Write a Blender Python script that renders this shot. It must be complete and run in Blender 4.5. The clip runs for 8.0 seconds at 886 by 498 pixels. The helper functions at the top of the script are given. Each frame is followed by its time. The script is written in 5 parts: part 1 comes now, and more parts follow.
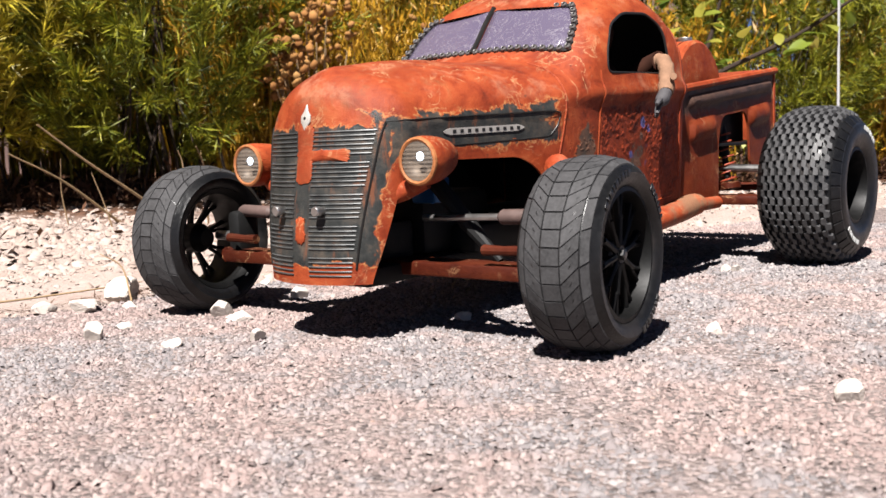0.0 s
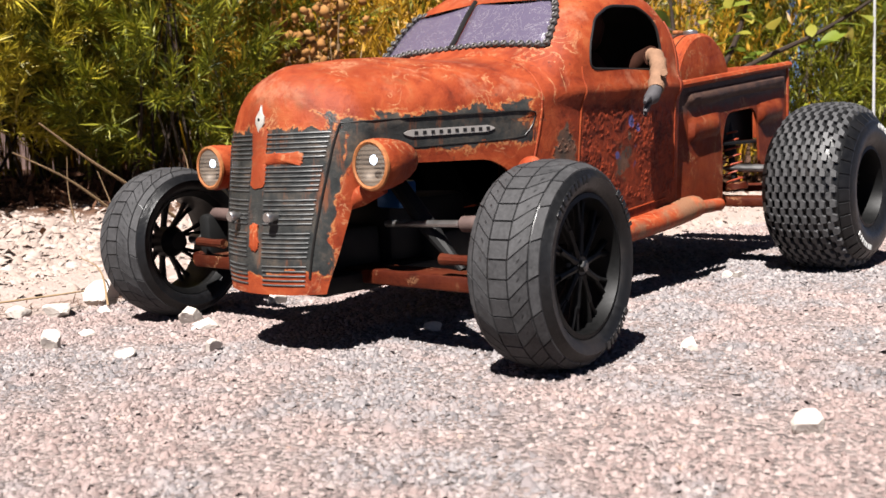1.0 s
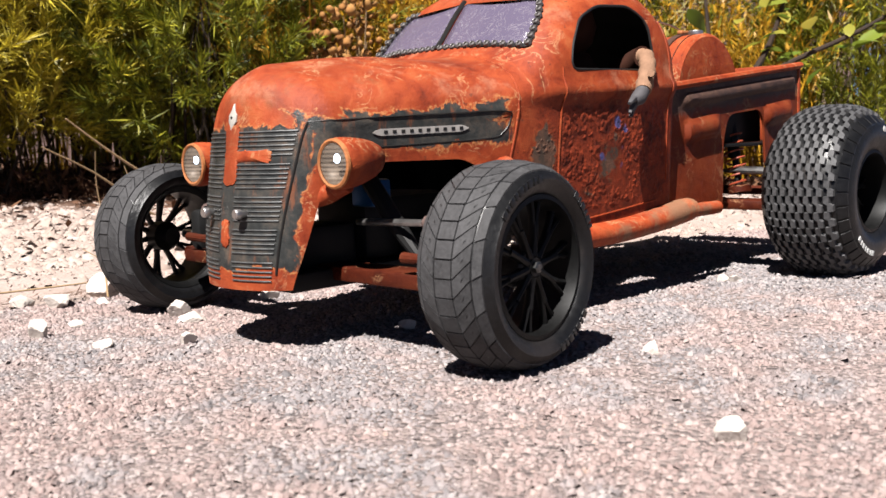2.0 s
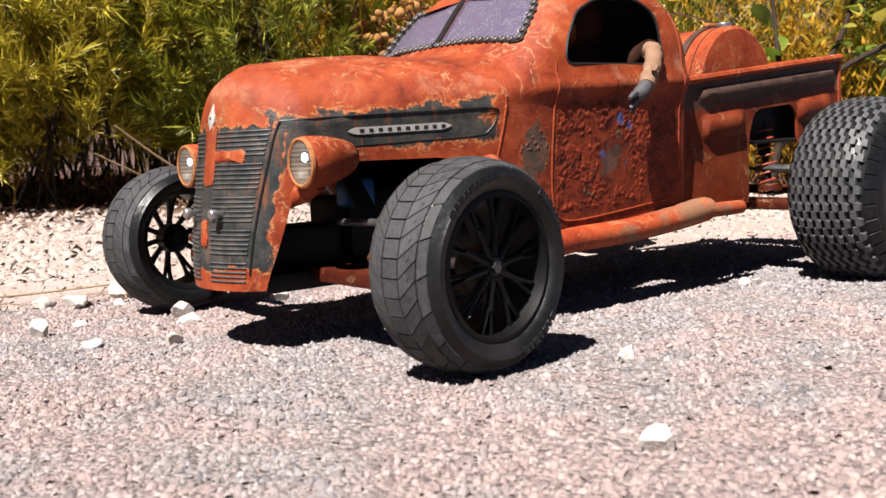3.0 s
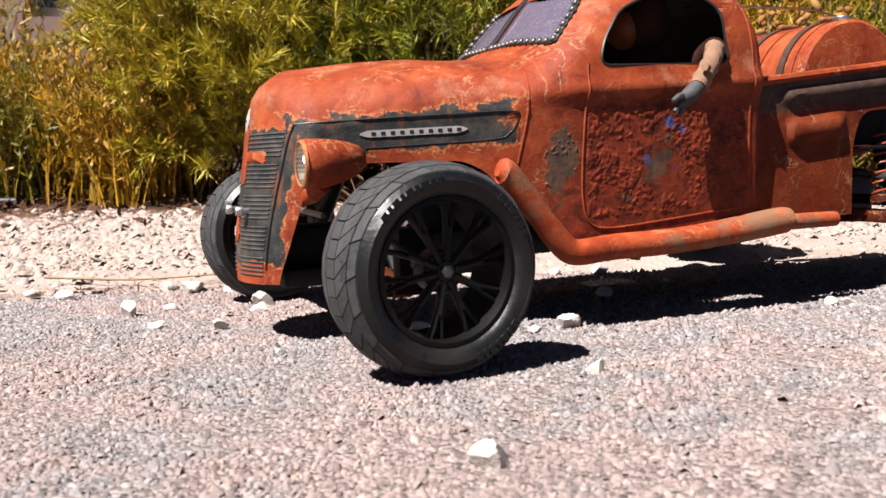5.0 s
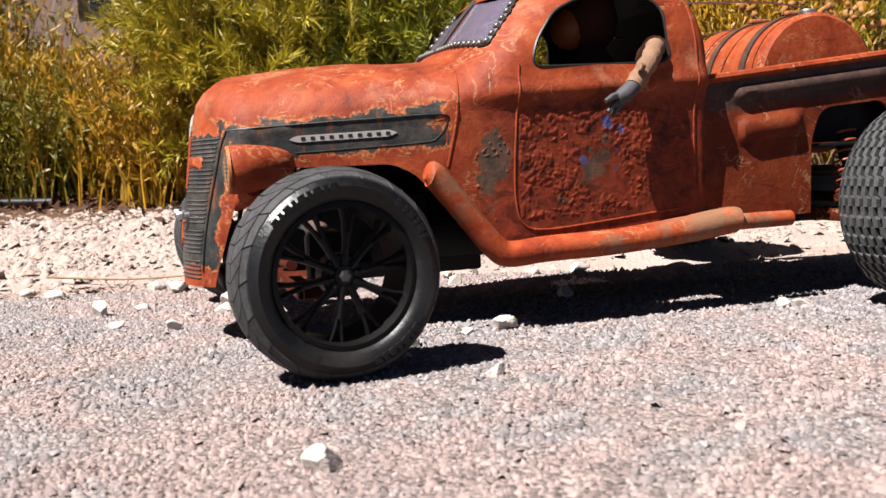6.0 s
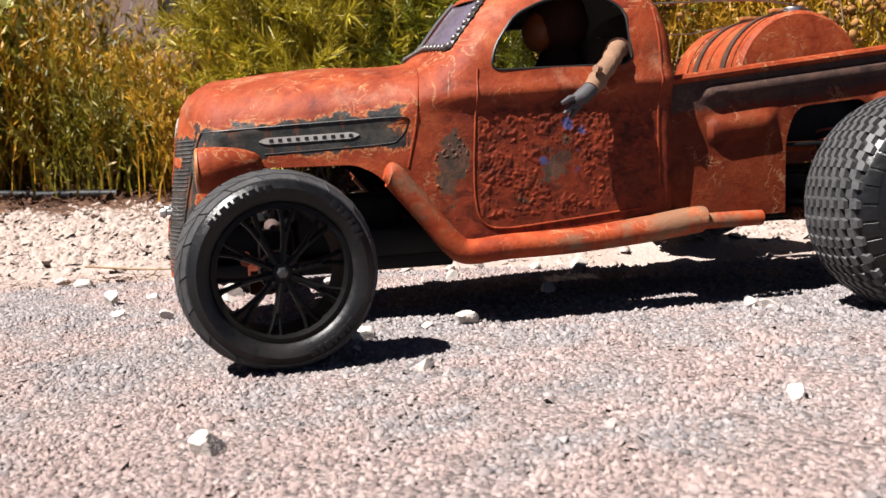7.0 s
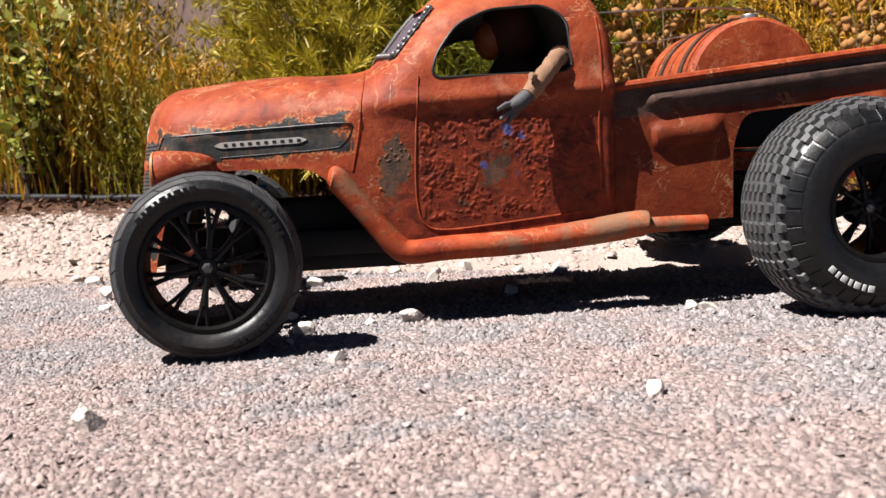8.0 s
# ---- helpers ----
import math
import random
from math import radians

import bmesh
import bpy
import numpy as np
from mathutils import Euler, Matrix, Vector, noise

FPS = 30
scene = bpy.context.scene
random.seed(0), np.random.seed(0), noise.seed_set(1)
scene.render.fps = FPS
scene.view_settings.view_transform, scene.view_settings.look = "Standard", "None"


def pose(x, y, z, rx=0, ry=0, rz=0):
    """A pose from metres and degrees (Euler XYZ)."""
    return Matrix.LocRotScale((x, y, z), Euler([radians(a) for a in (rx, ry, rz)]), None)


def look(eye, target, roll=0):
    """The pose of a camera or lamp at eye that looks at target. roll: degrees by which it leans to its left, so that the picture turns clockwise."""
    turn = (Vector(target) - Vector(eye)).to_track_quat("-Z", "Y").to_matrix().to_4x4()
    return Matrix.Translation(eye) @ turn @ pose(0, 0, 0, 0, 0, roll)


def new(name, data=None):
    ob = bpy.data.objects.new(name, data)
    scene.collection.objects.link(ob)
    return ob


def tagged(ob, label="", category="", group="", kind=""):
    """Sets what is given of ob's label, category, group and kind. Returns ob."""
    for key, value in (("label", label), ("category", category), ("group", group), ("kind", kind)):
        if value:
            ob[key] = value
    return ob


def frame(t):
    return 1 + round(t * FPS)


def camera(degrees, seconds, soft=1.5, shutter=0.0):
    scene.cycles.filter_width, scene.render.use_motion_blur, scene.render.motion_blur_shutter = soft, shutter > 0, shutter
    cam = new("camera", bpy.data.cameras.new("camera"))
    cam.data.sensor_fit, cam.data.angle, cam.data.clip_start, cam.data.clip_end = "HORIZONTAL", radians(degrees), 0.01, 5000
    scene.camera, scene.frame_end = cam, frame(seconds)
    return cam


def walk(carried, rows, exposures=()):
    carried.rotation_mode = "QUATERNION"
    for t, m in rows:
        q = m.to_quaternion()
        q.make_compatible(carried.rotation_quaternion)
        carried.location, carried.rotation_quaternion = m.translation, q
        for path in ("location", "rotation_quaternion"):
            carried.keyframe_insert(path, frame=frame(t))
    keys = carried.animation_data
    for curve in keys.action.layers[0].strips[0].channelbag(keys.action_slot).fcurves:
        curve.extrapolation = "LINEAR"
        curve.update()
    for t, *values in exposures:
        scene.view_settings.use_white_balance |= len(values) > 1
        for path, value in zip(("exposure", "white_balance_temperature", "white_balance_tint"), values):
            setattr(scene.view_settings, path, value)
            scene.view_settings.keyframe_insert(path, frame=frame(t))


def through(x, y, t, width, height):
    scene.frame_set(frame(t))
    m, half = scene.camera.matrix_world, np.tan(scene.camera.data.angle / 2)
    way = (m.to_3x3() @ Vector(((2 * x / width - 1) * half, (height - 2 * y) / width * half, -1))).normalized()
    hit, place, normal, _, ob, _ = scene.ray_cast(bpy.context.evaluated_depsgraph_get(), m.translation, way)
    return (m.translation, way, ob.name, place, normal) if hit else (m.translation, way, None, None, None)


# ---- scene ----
cam = camera(48.66, 8.0, soft=1.5)
cam.data.dof.use_dof, cam.data.dof.focus_distance, cam.data.dof.aperture_fstop = True, 0.74, 22.0
PATH = [
    (0, (-0.5055, -0.4722, 0.1301), (1.0355, 0.7829, -0.0934), -2.44),
    (0.5, (-0.4738, -0.4819, 0.1317), (1.0306, 0.8159, -0.0970), -2.46),
    (1, (-0.4419, -0.4942, 0.1332), (1.0288, 0.8409, -0.0997), -2.57),
    (1.5, (-0.4210, -0.5134, 0.1333), (1.0106, 0.8630, -0.1036), -2.26),
    (2, (-0.4032, -0.5391, 0.1321), (0.9798, 0.8868, -0.1005), -2.03),
    (3.5, (-0.2966, -0.5992, 0.1207), (0.8146, 1.0513, -0.0819), -2.49),
    (4, (-0.2618, -0.6222, 0.1204), (0.7081, 1.1152, -0.0817), -1.52),
    (5.5, (-0.1461, -0.6910, 0.1187), (0.5052, 1.1906, -0.0694), -2.83),
    (6, (-0.1008, -0.7069, 0.1212), (0.4869, 1.1948, -0.0742), -2.83),
    (6.5, (-0.0619, -0.7172, 0.1232), (0.4652, 1.2011, -0.0833), -2.24),
    (7, (-0.0172, -0.7544, 0.1251), (0.3759, 1.1954, -0.0835), -2.93),
    (7.5, (0.0312, -0.7849, 0.1232), (0.3344, 1.1815, -0.0804), -2.57),
    (8, (0.0802, -0.7983, 0.1175), (0.2963, 1.1815, -0.0660), -2.76),
]
walk(cam, [(t, look(eye, target, roll)) for t, eye, target, roll in PATH])

# ---- world, sun, exposure ----
SUN_TO = Vector((-0.62, -0.25, 1.0)).normalized()
world = bpy.data.worlds.new("world")
scene.world = world
world.use_nodes = True
sky = world.node_tree.nodes.new("ShaderNodeTexSky")
sky.sky_type = "NISHITA"
sky.sun_disc = False
sky.altitude, sky.air_density, sky.dust_density, sky.ozone_density = 3000, 0.20, 0.1, 0.6
sky.sun_elevation = math.asin(SUN_TO.z)
sky.sun_rotation = math.atan2(SUN_TO.x, SUN_TO.y)
world.node_tree.links.new(sky.outputs[0], world.node_tree.nodes["Background"].inputs[0])
world.node_tree.nodes["Background"].inputs[1].default_value = 0.05
sun = new("sun", bpy.data.lights.new("sun", "SUN"))
sun.data.energy, sun.data.angle, sun.data.color = 5.0, radians(0.5), (1.0, 0.955, 0.92)
sun.matrix_world = look(SUN_TO * 5, (0, 0, 0))
scene.view_settings.exposure = 1.73

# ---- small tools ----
# scale on every base colour, lowered so less bounced light fills the shade
BASE_SCALE = 0.52


def scale_base(color):
    return tuple(c * BASE_SCALE for c in color)


class Nodes:
    """Short hand for a node material."""

    def __init__(self, name):
        self.mat = bpy.data.materials.new(name)
        self.mat.use_nodes = True
        self.tree = self.mat.node_tree
        self.bsdf = self.tree.nodes["Principled BSDF"]
        self.out = self.tree.nodes["Material Output"]
        self.coord = self.tree.nodes.new("ShaderNodeTexCoord").outputs["Object"]

    def node(self, kind, **inputs):
        n = self.tree.nodes.new(kind)
        for key, value in inputs.items():
            self.put(n.inputs[key.replace("_", " ")], value)
        return n

    def put(self, socket, value):
        if isinstance(value, bpy.types.NodeSocket):
            self.tree.links.new(value, socket)
        else:
            socket.default_value = value

    def noise(self, scale, detail=4.0, rough=0.55, vec=None, distort=0.0):
        n = self.node("ShaderNodeTexNoise", Vector=vec or self.coord, Scale=scale, Detail=detail, Roughness=rough, Distortion=distort)
        return n.outputs["Fac"]

    def voronoi(self, scale, feature="F1", out="Distance", vec=None):
        n = self.tree.nodes.new("ShaderNodeTexVoronoi")
        n.feature = feature
        self.put(n.inputs["Vector"], vec or self.coord)
        n.inputs["Scale"].default_value = scale
        return n.outputs[out]

    def math(self, op, a, b=0.0, c=0.0):
        n = self.tree.nodes.new("ShaderNodeMath")
        n.operation = op
        for socket, value in zip(n.inputs, (a, b, c)):
            self.put(socket, value)
        return n.outputs[0]

    def step(self, value, lo, hi):
        n = self.tree.nodes.new("ShaderNodeMapRange")
        n.interpolation_type = "SMOOTHSTEP"
        self.put(n.inputs["Value"], value)
        n.inputs["From Min"].default_value, n.inputs["From Max"].default_value = lo, hi
        return n.outputs["Result"]

    def ramp(self, value, *stops):
        n = self.tree.nodes.new("ShaderNodeValToRGB")
        while len(n.color_ramp.elements) < len(stops):
            n.color_ramp.elements.new(0.5)
        for e, (p, c) in zip(n.color_ramp.elements, stops):
            e.position, e.color = p, (*scale_base(c), 1)
        self.put(n.inputs[0], value)
        return n.outputs[0]

    def mix(self, fac, a, b):
        n = self.tree.nodes.new("ShaderNodeMix")
        n.data_type = "RGBA"
        self.put(n.inputs[0], fac)
        for socket, value in ((n.inputs[6], a), (n.inputs[7], b)):
            self.put(socket, (*scale_base(value), 1) if isinstance(value, tuple) else value)
        return n.outputs[2]

    def xyz(self):
        return self.node("ShaderNodeSeparateXYZ", Vector=self.coord).outputs

    def island(self):
        return self.tree.nodes.new("ShaderNodeNewGeometry").outputs["Random Per Island"]

    def random(self):
        return self.tree.nodes.new("ShaderNodeObjectInfo").outputs["Random"]

    def bump(self, height, strength, distance):
        n = self.node("ShaderNodeBump", Height=height, Strength=strength, Distance=distance)
        self.put(self.bsdf.inputs["Normal"], n.outputs[0])

    def done(self, color=None, rough=None, metal=None, **more):
        for key, value in (("Base Color", color), ("Roughness", rough), ("Metallic", metal)):
            if value is not None:
                self.put(self.bsdf.inputs[key], (*scale_base(value), 1) if isinstance(value, tuple) else value)
        for key, value in more.items():
            self.put(self.bsdf.inputs[key.replace("_", " ")], value)
        return self.mat


class Build:
    """Collects vertices and faces of one mesh."""

    def __init__(self):
        self.v, self.f, self.m = [], [], []

    def add(self, verts, faces, mat=0):
        o = len(self.v)
        self.v += [tuple(map(float, p)) for p in verts]
        self.f += [tuple(o + i for i in face) for face in faces]
        self.m += [mat] * len(faces)
        return self

    def grid(self, rows, close_u=False, close_v=False, mat=0):
        nu, nv = len(rows), len(rows[0])
        verts = [p for row in rows for p in row]
        faces = []
        for i in range(nu if close_u else nu - 1):
            for j in range(nv if close_v else nv - 1):
                a, b = i, (i + 1) % nu
                c, d = j, (j + 1) % nv
                faces.append((a * nv + c, b * nv + c, b * nv + d, a * nv + d))
        return self.add(verts, faces, mat)

    def tube(self, pts, r, seg=8, caps=True, flat=1.0, mat=0):
        """A tube along pts; r is one radius or one for each point. flat squeezes it sideways."""
        pts = [Vector(p) for p in pts]
        rr = [float(r)] * len(pts) if isinstance(r, (int, float)) else [float(q) for q in r]
        rows, up = [], None
        for i, p in enumerate(pts):
            d = (pts[min(i + 1, len(pts) - 1)] - pts[max(i - 1, 0)]).normalized()
            if up is None:
                up = Vector((0, 0, 1)) if abs(d.z) < 0.9 else Vector((1, 0, 0))
            side = d.cross(up).normalized()
            up = side.cross(d).normalized()
            rows.append([p + rr[i] * (flat * math.cos(a) * side + math.sin(a) * up) for a in np.arange(seg) * 2 * math.pi / seg])
        o = len(self.v)
        self.grid(rows, close_v=True, mat=mat)
        if caps:
            self.f += [tuple(o + k for k in range(seg)), tuple(o + (len(pts) - 1) * seg + k for k in reversed(range(seg)))]
            self.m += [mat, mat]
        return self

    def box(self, lo, hi, bevel=0.0, m=Matrix(), mat=0):
        bm = bmesh.new()
        bmesh.ops.create_cube(bm, size=1)
        c, s = (Vector(lo) + Vector(hi)) / 2, Vector(hi) - Vector(lo)
        for v in bm.verts:
            v.co = Vector((v.co.x * s.x, v.co.y * s.y, v.co.z * s.z)) + c
        if bevel:
            bmesh.ops.bevel(bm, geom=bm.edges[:], offset=bevel, segments=2, affect="EDGES", profile=0.5)
        bm.verts.index_update()
        self.add([m @ v.co for v in bm.verts], [[v.index for v in f.verts] for f in bm.faces], mat)
        bm.free()
        return self

    def lathe(self, prof, n=48, axis="y", centre=(0, 0, 0), mat=0, closed=False):
        """Turns (radius, along) points about an axis."""
        rows = []
        for r, a in prof:
            ring = []
            for k in range(n):
                c, s = r * math.cos(2 * math.pi * k / n), r * math.sin(2 * math.pi * k / n)
                p = {"y": (c, a, s), "x": (a, c, s), "z": (c, s, a)}[axis]
                ring.append(Vector(p) + Vector(centre))
            rows.append(ring)
        return self.grid(rows, close_u=closed, close_v=True, mat=mat)

    def blob(self, centre, size, rough=0.0, sub=1, seed=0, m=None, mat=0):
        bm = bmesh.new()
        bmesh.ops.create_icosphere(bm, subdivisions=sub, radius=1)
        r = random.Random(seed)
        q = m or Matrix()
        for v in bm.verts:
            k = 1 + rough * (r.random() * 2 - 1)
            v.co = Vector(centre) + q @ Vector((v.co.x * size[0] * k, v.co.y * size[1] * k, v.co.z * size[2] * k))
        bm.verts.index_update()
        self.add([v.co for v in bm.verts], [[v.index for v in f.verts] for f in bm.faces], mat)
        bm.free()
        return self

    def mesh(self, name, mats, smooth=35):
        me = bpy.data.meshes.new(name)
        me.from_pydata(self.v, [], self.f)
        for mat in mats if isinstance(mats, (list, tuple)) else [mats]:
            me.materials.append(mat)
        me.polygons.foreach_set("material_index", self.m)
        bm = bmesh.new()
        bm.from_mesh(me)
        bmesh.ops.remove_doubles(bm, verts=bm.verts[:], dist=1e-6)
        bmesh.ops.recalc_face_normals(bm, faces=bm.faces[:])
        bm.to_mesh(me)
        bm.free()
        if smooth:
            me.polygons.foreach_set("use_smooth", [True] * len(me.polygons))
            me.set_sharp_from_angle(angle=radians(smooth))
        return me


def quick_mesh(name, verts, faces, mat, smooth=False):
    """A large mesh straight from arrays, with no cleaning."""
    me = bpy.data.meshes.new(name)
    verts, faces = np.asarray(verts, np.float32), np.asarray(faces, np.int32)
    n = faces.shape[1]
    me.vertices.add(len(verts))
    me.vertices.foreach_set("co", verts.ravel())
    me.loops.add(faces.size)
    me.loops.foreach_set("vertex_index", faces.ravel())
    me.polygons.add(len(faces))
    me.polygons.foreach_set("loop_start", np.arange(0, faces.size, n, dtype=np.int32))
    if smooth:
        me.polygons.foreach_set("use_smooth", np.ones(len(faces), bool))
    me.materials.append(mat)
    me.update(calc_edges=True)
    return me


def part(name, data, material, parent, label="", smooth=35):
    """One mesh object under a thing or a part."""
    me = data.mesh(name, material, smooth) if isinstance(data, Build) else data
    ob = new(name, me)
    ob.parent = parent
    if label:
        ob["label"] = label
    return ob


def thing(name, label, category, group="", place=(0, 0, 0), kind=""):
    ob = new(name)
    ob.location = place
    ob.empty_display_size = 0.02
    return tagged(ob, label, category, group, kind)


def smooth_step(x, lo, hi):
    u = min(max((x - lo) / (hi - lo), 0.0), 1.0)
    return u * u * (3 - 2 * u)


# ---- materials ----
def rust_material(name, hood=False, base=1.0, worn_grey=0.0, bed=False):
    k = Nodes(name)
    big, mid, fine = k.noise(22, 6, 0.6), k.noise(90, 8, 0.65, distort=0.6), k.noise(420, 5, 0.7)
    tone = k.math("ADD", k.math("MULTIPLY", big, 0.55), k.math("MULTIPLY", mid, 0.45))
    rust = k.ramp(tone, (0.30, (0.14 * base, 0.022 * base, 0.009 * base)), (0.42, (0.36 * base, 0.052 * base, 0.017 * base)),
                  (0.54, (0.55 * base, 0.098 * base, 0.030 * base)), (0.70, (0.68 * base, 0.19 * base, 0.065 * base)))
    grime = k.step(k.math("ADD", k.math("MULTIPLY", k.noise(12, 5, 0.6, distort=0.7), 0.7), k.math("MULTIPLY", mid, 0.3)), 0.52, 0.66)
    rust = k.mix(k.math("MULTIPLY", grime, 0.5), rust, (0.085 * base, 0.030 * base, 0.018 * base))
    speck = k.math("MULTIPLY", k.step(k.noise(240, 4, 0.7), 0.60, 0.68), k.step(k.noise(16, 3), 0.46, 0.58))
    rust = k.mix(k.math("MULTIPLY", speck, 0.55), rust, (0.050, 0.026, 0.020))
    x, y, z = k.xyz()
    vein = k.step(k.math("ABSOLUTE", k.math("SUBTRACT", k.noise(55, 5, 0.6, distort=1.2), 0.5)), 0.028, 0.0)
    pale = k.math("MULTIPLY", vein, k.step(k.noise(30, 3), 0.49, 0.62))
    color = k.mix(k.math("MULTIPLY", pale, 0.6), rust, (0.62, 0.34, 0.17))
    bumps = k.math("ADD", k.math("MULTIPLY", mid, 0.5), k.math("MULTIPLY", fine, 0.35))
    rough = k.math("MULTIPLY_ADD", big, 0.35, 0.40)
    if worn_grey:
        bare = k.step(k.math("ADD", k.math("MULTIPLY", k.noise(24, 4, 0.6), 0.75), k.math("MULTIPLY", mid, 0.25)), 0.48, 0.62)
        color = k.mix(k.math("MULTIPLY", bare, worn_grey), color, (0.24, 0.165, 0.10))
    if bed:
        # dark paint on the upper rib, with shade painted into the band around it
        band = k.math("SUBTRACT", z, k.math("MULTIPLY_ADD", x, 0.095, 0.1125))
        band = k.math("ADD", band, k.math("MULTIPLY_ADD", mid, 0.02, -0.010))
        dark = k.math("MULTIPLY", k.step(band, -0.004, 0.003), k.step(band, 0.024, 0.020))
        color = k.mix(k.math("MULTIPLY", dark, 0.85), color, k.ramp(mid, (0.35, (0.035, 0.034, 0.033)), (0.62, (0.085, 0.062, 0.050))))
    if hood:
        ragged = k.math("SUBTRACT", k.math("ADD", k.math("MULTIPLY", k.noise(48, 7, 0.65, distort=0.8), 0.75), k.math("MULTIPLY", k.noise(13, 3), 0.35)), 0.55)
        # dark paint left along the bonnet's side, over the grille and in patches on the scuttle and the door
        side = k.math("SUBTRACT", 0.0170, k.math("ABSOLUTE", k.math("SUBTRACT", z, k.math("MULTIPLY_ADD", x, 0.055, 0.1345))))
        side = k.math("MULTIPLY", side, 50.0)
        side = k.math("MINIMUM", side, k.math("MULTIPLY", k.math("SUBTRACT", 0.101, x), 24.0))
        side = k.math("MINIMUM", side, k.math("MULTIPLY", k.math("ADD", x, 0.048), 40.0))
        side = k.math("MINIMUM", side, 0.50)
        nose = k.math("MULTIPLY", k.math("SUBTRACT", -0.020, x), 60.0)
        nose = k.math("MINIMUM", nose, k.math("MULTIPLY", k.math("SUBTRACT", 0.1425, z), 70.0))
        nose = k.math("MINIMUM", nose, k.math("MULTIPLY", k.math("SUBTRACT", z, 0.0500), 70.0))
        edge_at = k.math("MULTIPLY_ADD", z, 0.105, 0.0455)
        nose = k.math("MINIMUM", nose, k.math("MULTIPLY", k.math("SUBTRACT", edge_at, k.math("ABSOLUTE", y)), 75.0))
        nose = k.math("MINIMUM", nose, 0.75)

        def patch(cx, cz, rx, rz, top):
            u, w = k.math("MULTIPLY", k.math("SUBTRACT", x, cx), 1 / rx), k.math("MULTIPLY", k.math("SUBTRACT", z, cz), 1 / rz)
            far = k.math("ADD", k.math("MULTIPLY", u, u), k.math("MULTIPLY", w, w))
            return k.math("MULTIPLY", k.math("SUBTRACT", 1.0, far), top)

        door = k.math("MAXIMUM", patch(0.1235, 0.112, 0.012, 0.030, 0.30), patch(0.201, 0.106, 0.020, 0.019, 0.22))
        door = k.math("MAXIMUM", door, patch(0.170, 0.088, 0.012, 0.010, 0.12))
        door = k.math("MAXIMUM", door, -0.6)
        score = k.math("ADD", k.math("MAXIMUM", k.math("MAXIMUM", side, nose), door), k.math("MULTIPLY", ragged, 2.1))
        paint = k.step(score, 0.14, 0.22)
        rim = k.math("MULTIPLY", k.step(score, 0.02, 0.13), k.math("SUBTRACT", 1.0, paint))
        color = k.mix(k.math("MULTIPLY", k.math("MULTIPLY", rim, 0.75), k.step(fine, 0.42, 0.58)), color, (0.60, 0.27, 0.10))
        streak = k.node("ShaderNodeMapping", Vector=k.coord)
        streak.inputs["Scale"].default_value = (1.0, 1.0, 0.22)
        worn = k.ramp(k.noise(60, 6, 0.7), (0.32, (0.022, 0.024, 0.024)), (0.50, (0.046, 0.048, 0.046)), (0.62, (0.095, 0.080, 0.066)), (0.74, (0.20, 0.14, 0.10)))
        stain = k.step(k.noise(70, 5, 0.65, vec=streak.outputs[0]), 0.56, 0.66)
        worn = k.mix(k.math("MULTIPLY", stain, 0.7), worn, (0.24, 0.085, 0.040))
        worn = k.mix(k.step(x, 0.098, 0.108), worn, k.ramp(mid, (0.40, (0.075, 0.055, 0.042)), (0.60, (0.17, 0.085, 0.055))))
        color = k.mix(paint, color, worn)
        rough = k.math("MULTIPLY_ADD", paint, -0.22, 0.58)
        scab = k.math("MULTIPLY", k.step(x, 0.100, 0.125), k.step(z, 0.160, 0.146))
        color = k.mix(k.math("MULTIPLY", k.math("MULTIPLY", scab, 0.92), k.math("SUBTRACT", 1.0, paint)), color, k.ramp(mid, (0.36, (0.085, 0.015, 0.008)), (0.60, (0.30, 0.046, 0.017))))
        # pale patches on upper faces: wear, with sheen highlights painted into the colour
        patchy = k.math("MULTIPLY", k.step(k.noise(26, 6, 0.7), 0.52, 0.68), k.step(z, 0.150, 0.165))
        color = k.mix(k.math("MULTIPLY", patchy, 0.35), color, (0.70, 0.34, 0.20))
        blue = k.math("MULTIPLY", k.step(k.voronoi(95), 0.42, 0.30), k.step(k.noise(55, 2), 0.50, 0.55))
        blue = k.math("MULTIPLY", blue, k.step(patch(0.199, 0.121, 0.024, 0.024, 1.0), 0.0, 0.25))
        color = k.mix(k.math("MULTIPLY", blue, 0.85), color, (0.085, 0.11, 0.30))
    k.bump(bumps, 0.6, 0.0018)
    return k.done(color, rough, Specular_IOR_Level=0.14)


RUST_BODY = rust_material("rusted_body_paint", hood=True, base=0.71)
RUST = rust_material("rusted_sheet", base=0.78)
RUST_BOARD = rust_material("rusted_running_board", base=0.95, worn_grey=0.75)
RUST_DARK = rust_material("rusted_arm", base=0.19)
RUST_BED = rust_material("dark_banded_rusted_sheet", base=0.42, bed=True)


def plain_material(name, color, rough=0.5, metal=0.0, scale=120, spread=0.3, bump=0.25, dist=0.0006, spec=0.25):
    k = Nodes(name)
    n = k.math("ADD", k.math("MULTIPLY", k.noise(scale, 6, 0.6), 0.6), k.math("MULTIPLY", k.noise(scale / 6, 3), 0.4))
    unscale = 1 / BASE_SCALE if metal > 0.5 else 1.0
    lo, hi = tuple(c * unscale * (1 - spread) for c in color), tuple(c * unscale * (1 + spread) for c in color)
    k.bump(n, bump, dist)
    r = k.math("MULTIPLY_ADD", n, 0.3, max(rough - 0.15, 0.02))
    return k.done(k.ramp(n, (0.3, lo), (0.7, hi)), r, metal, Specular_IOR_Level=spec)


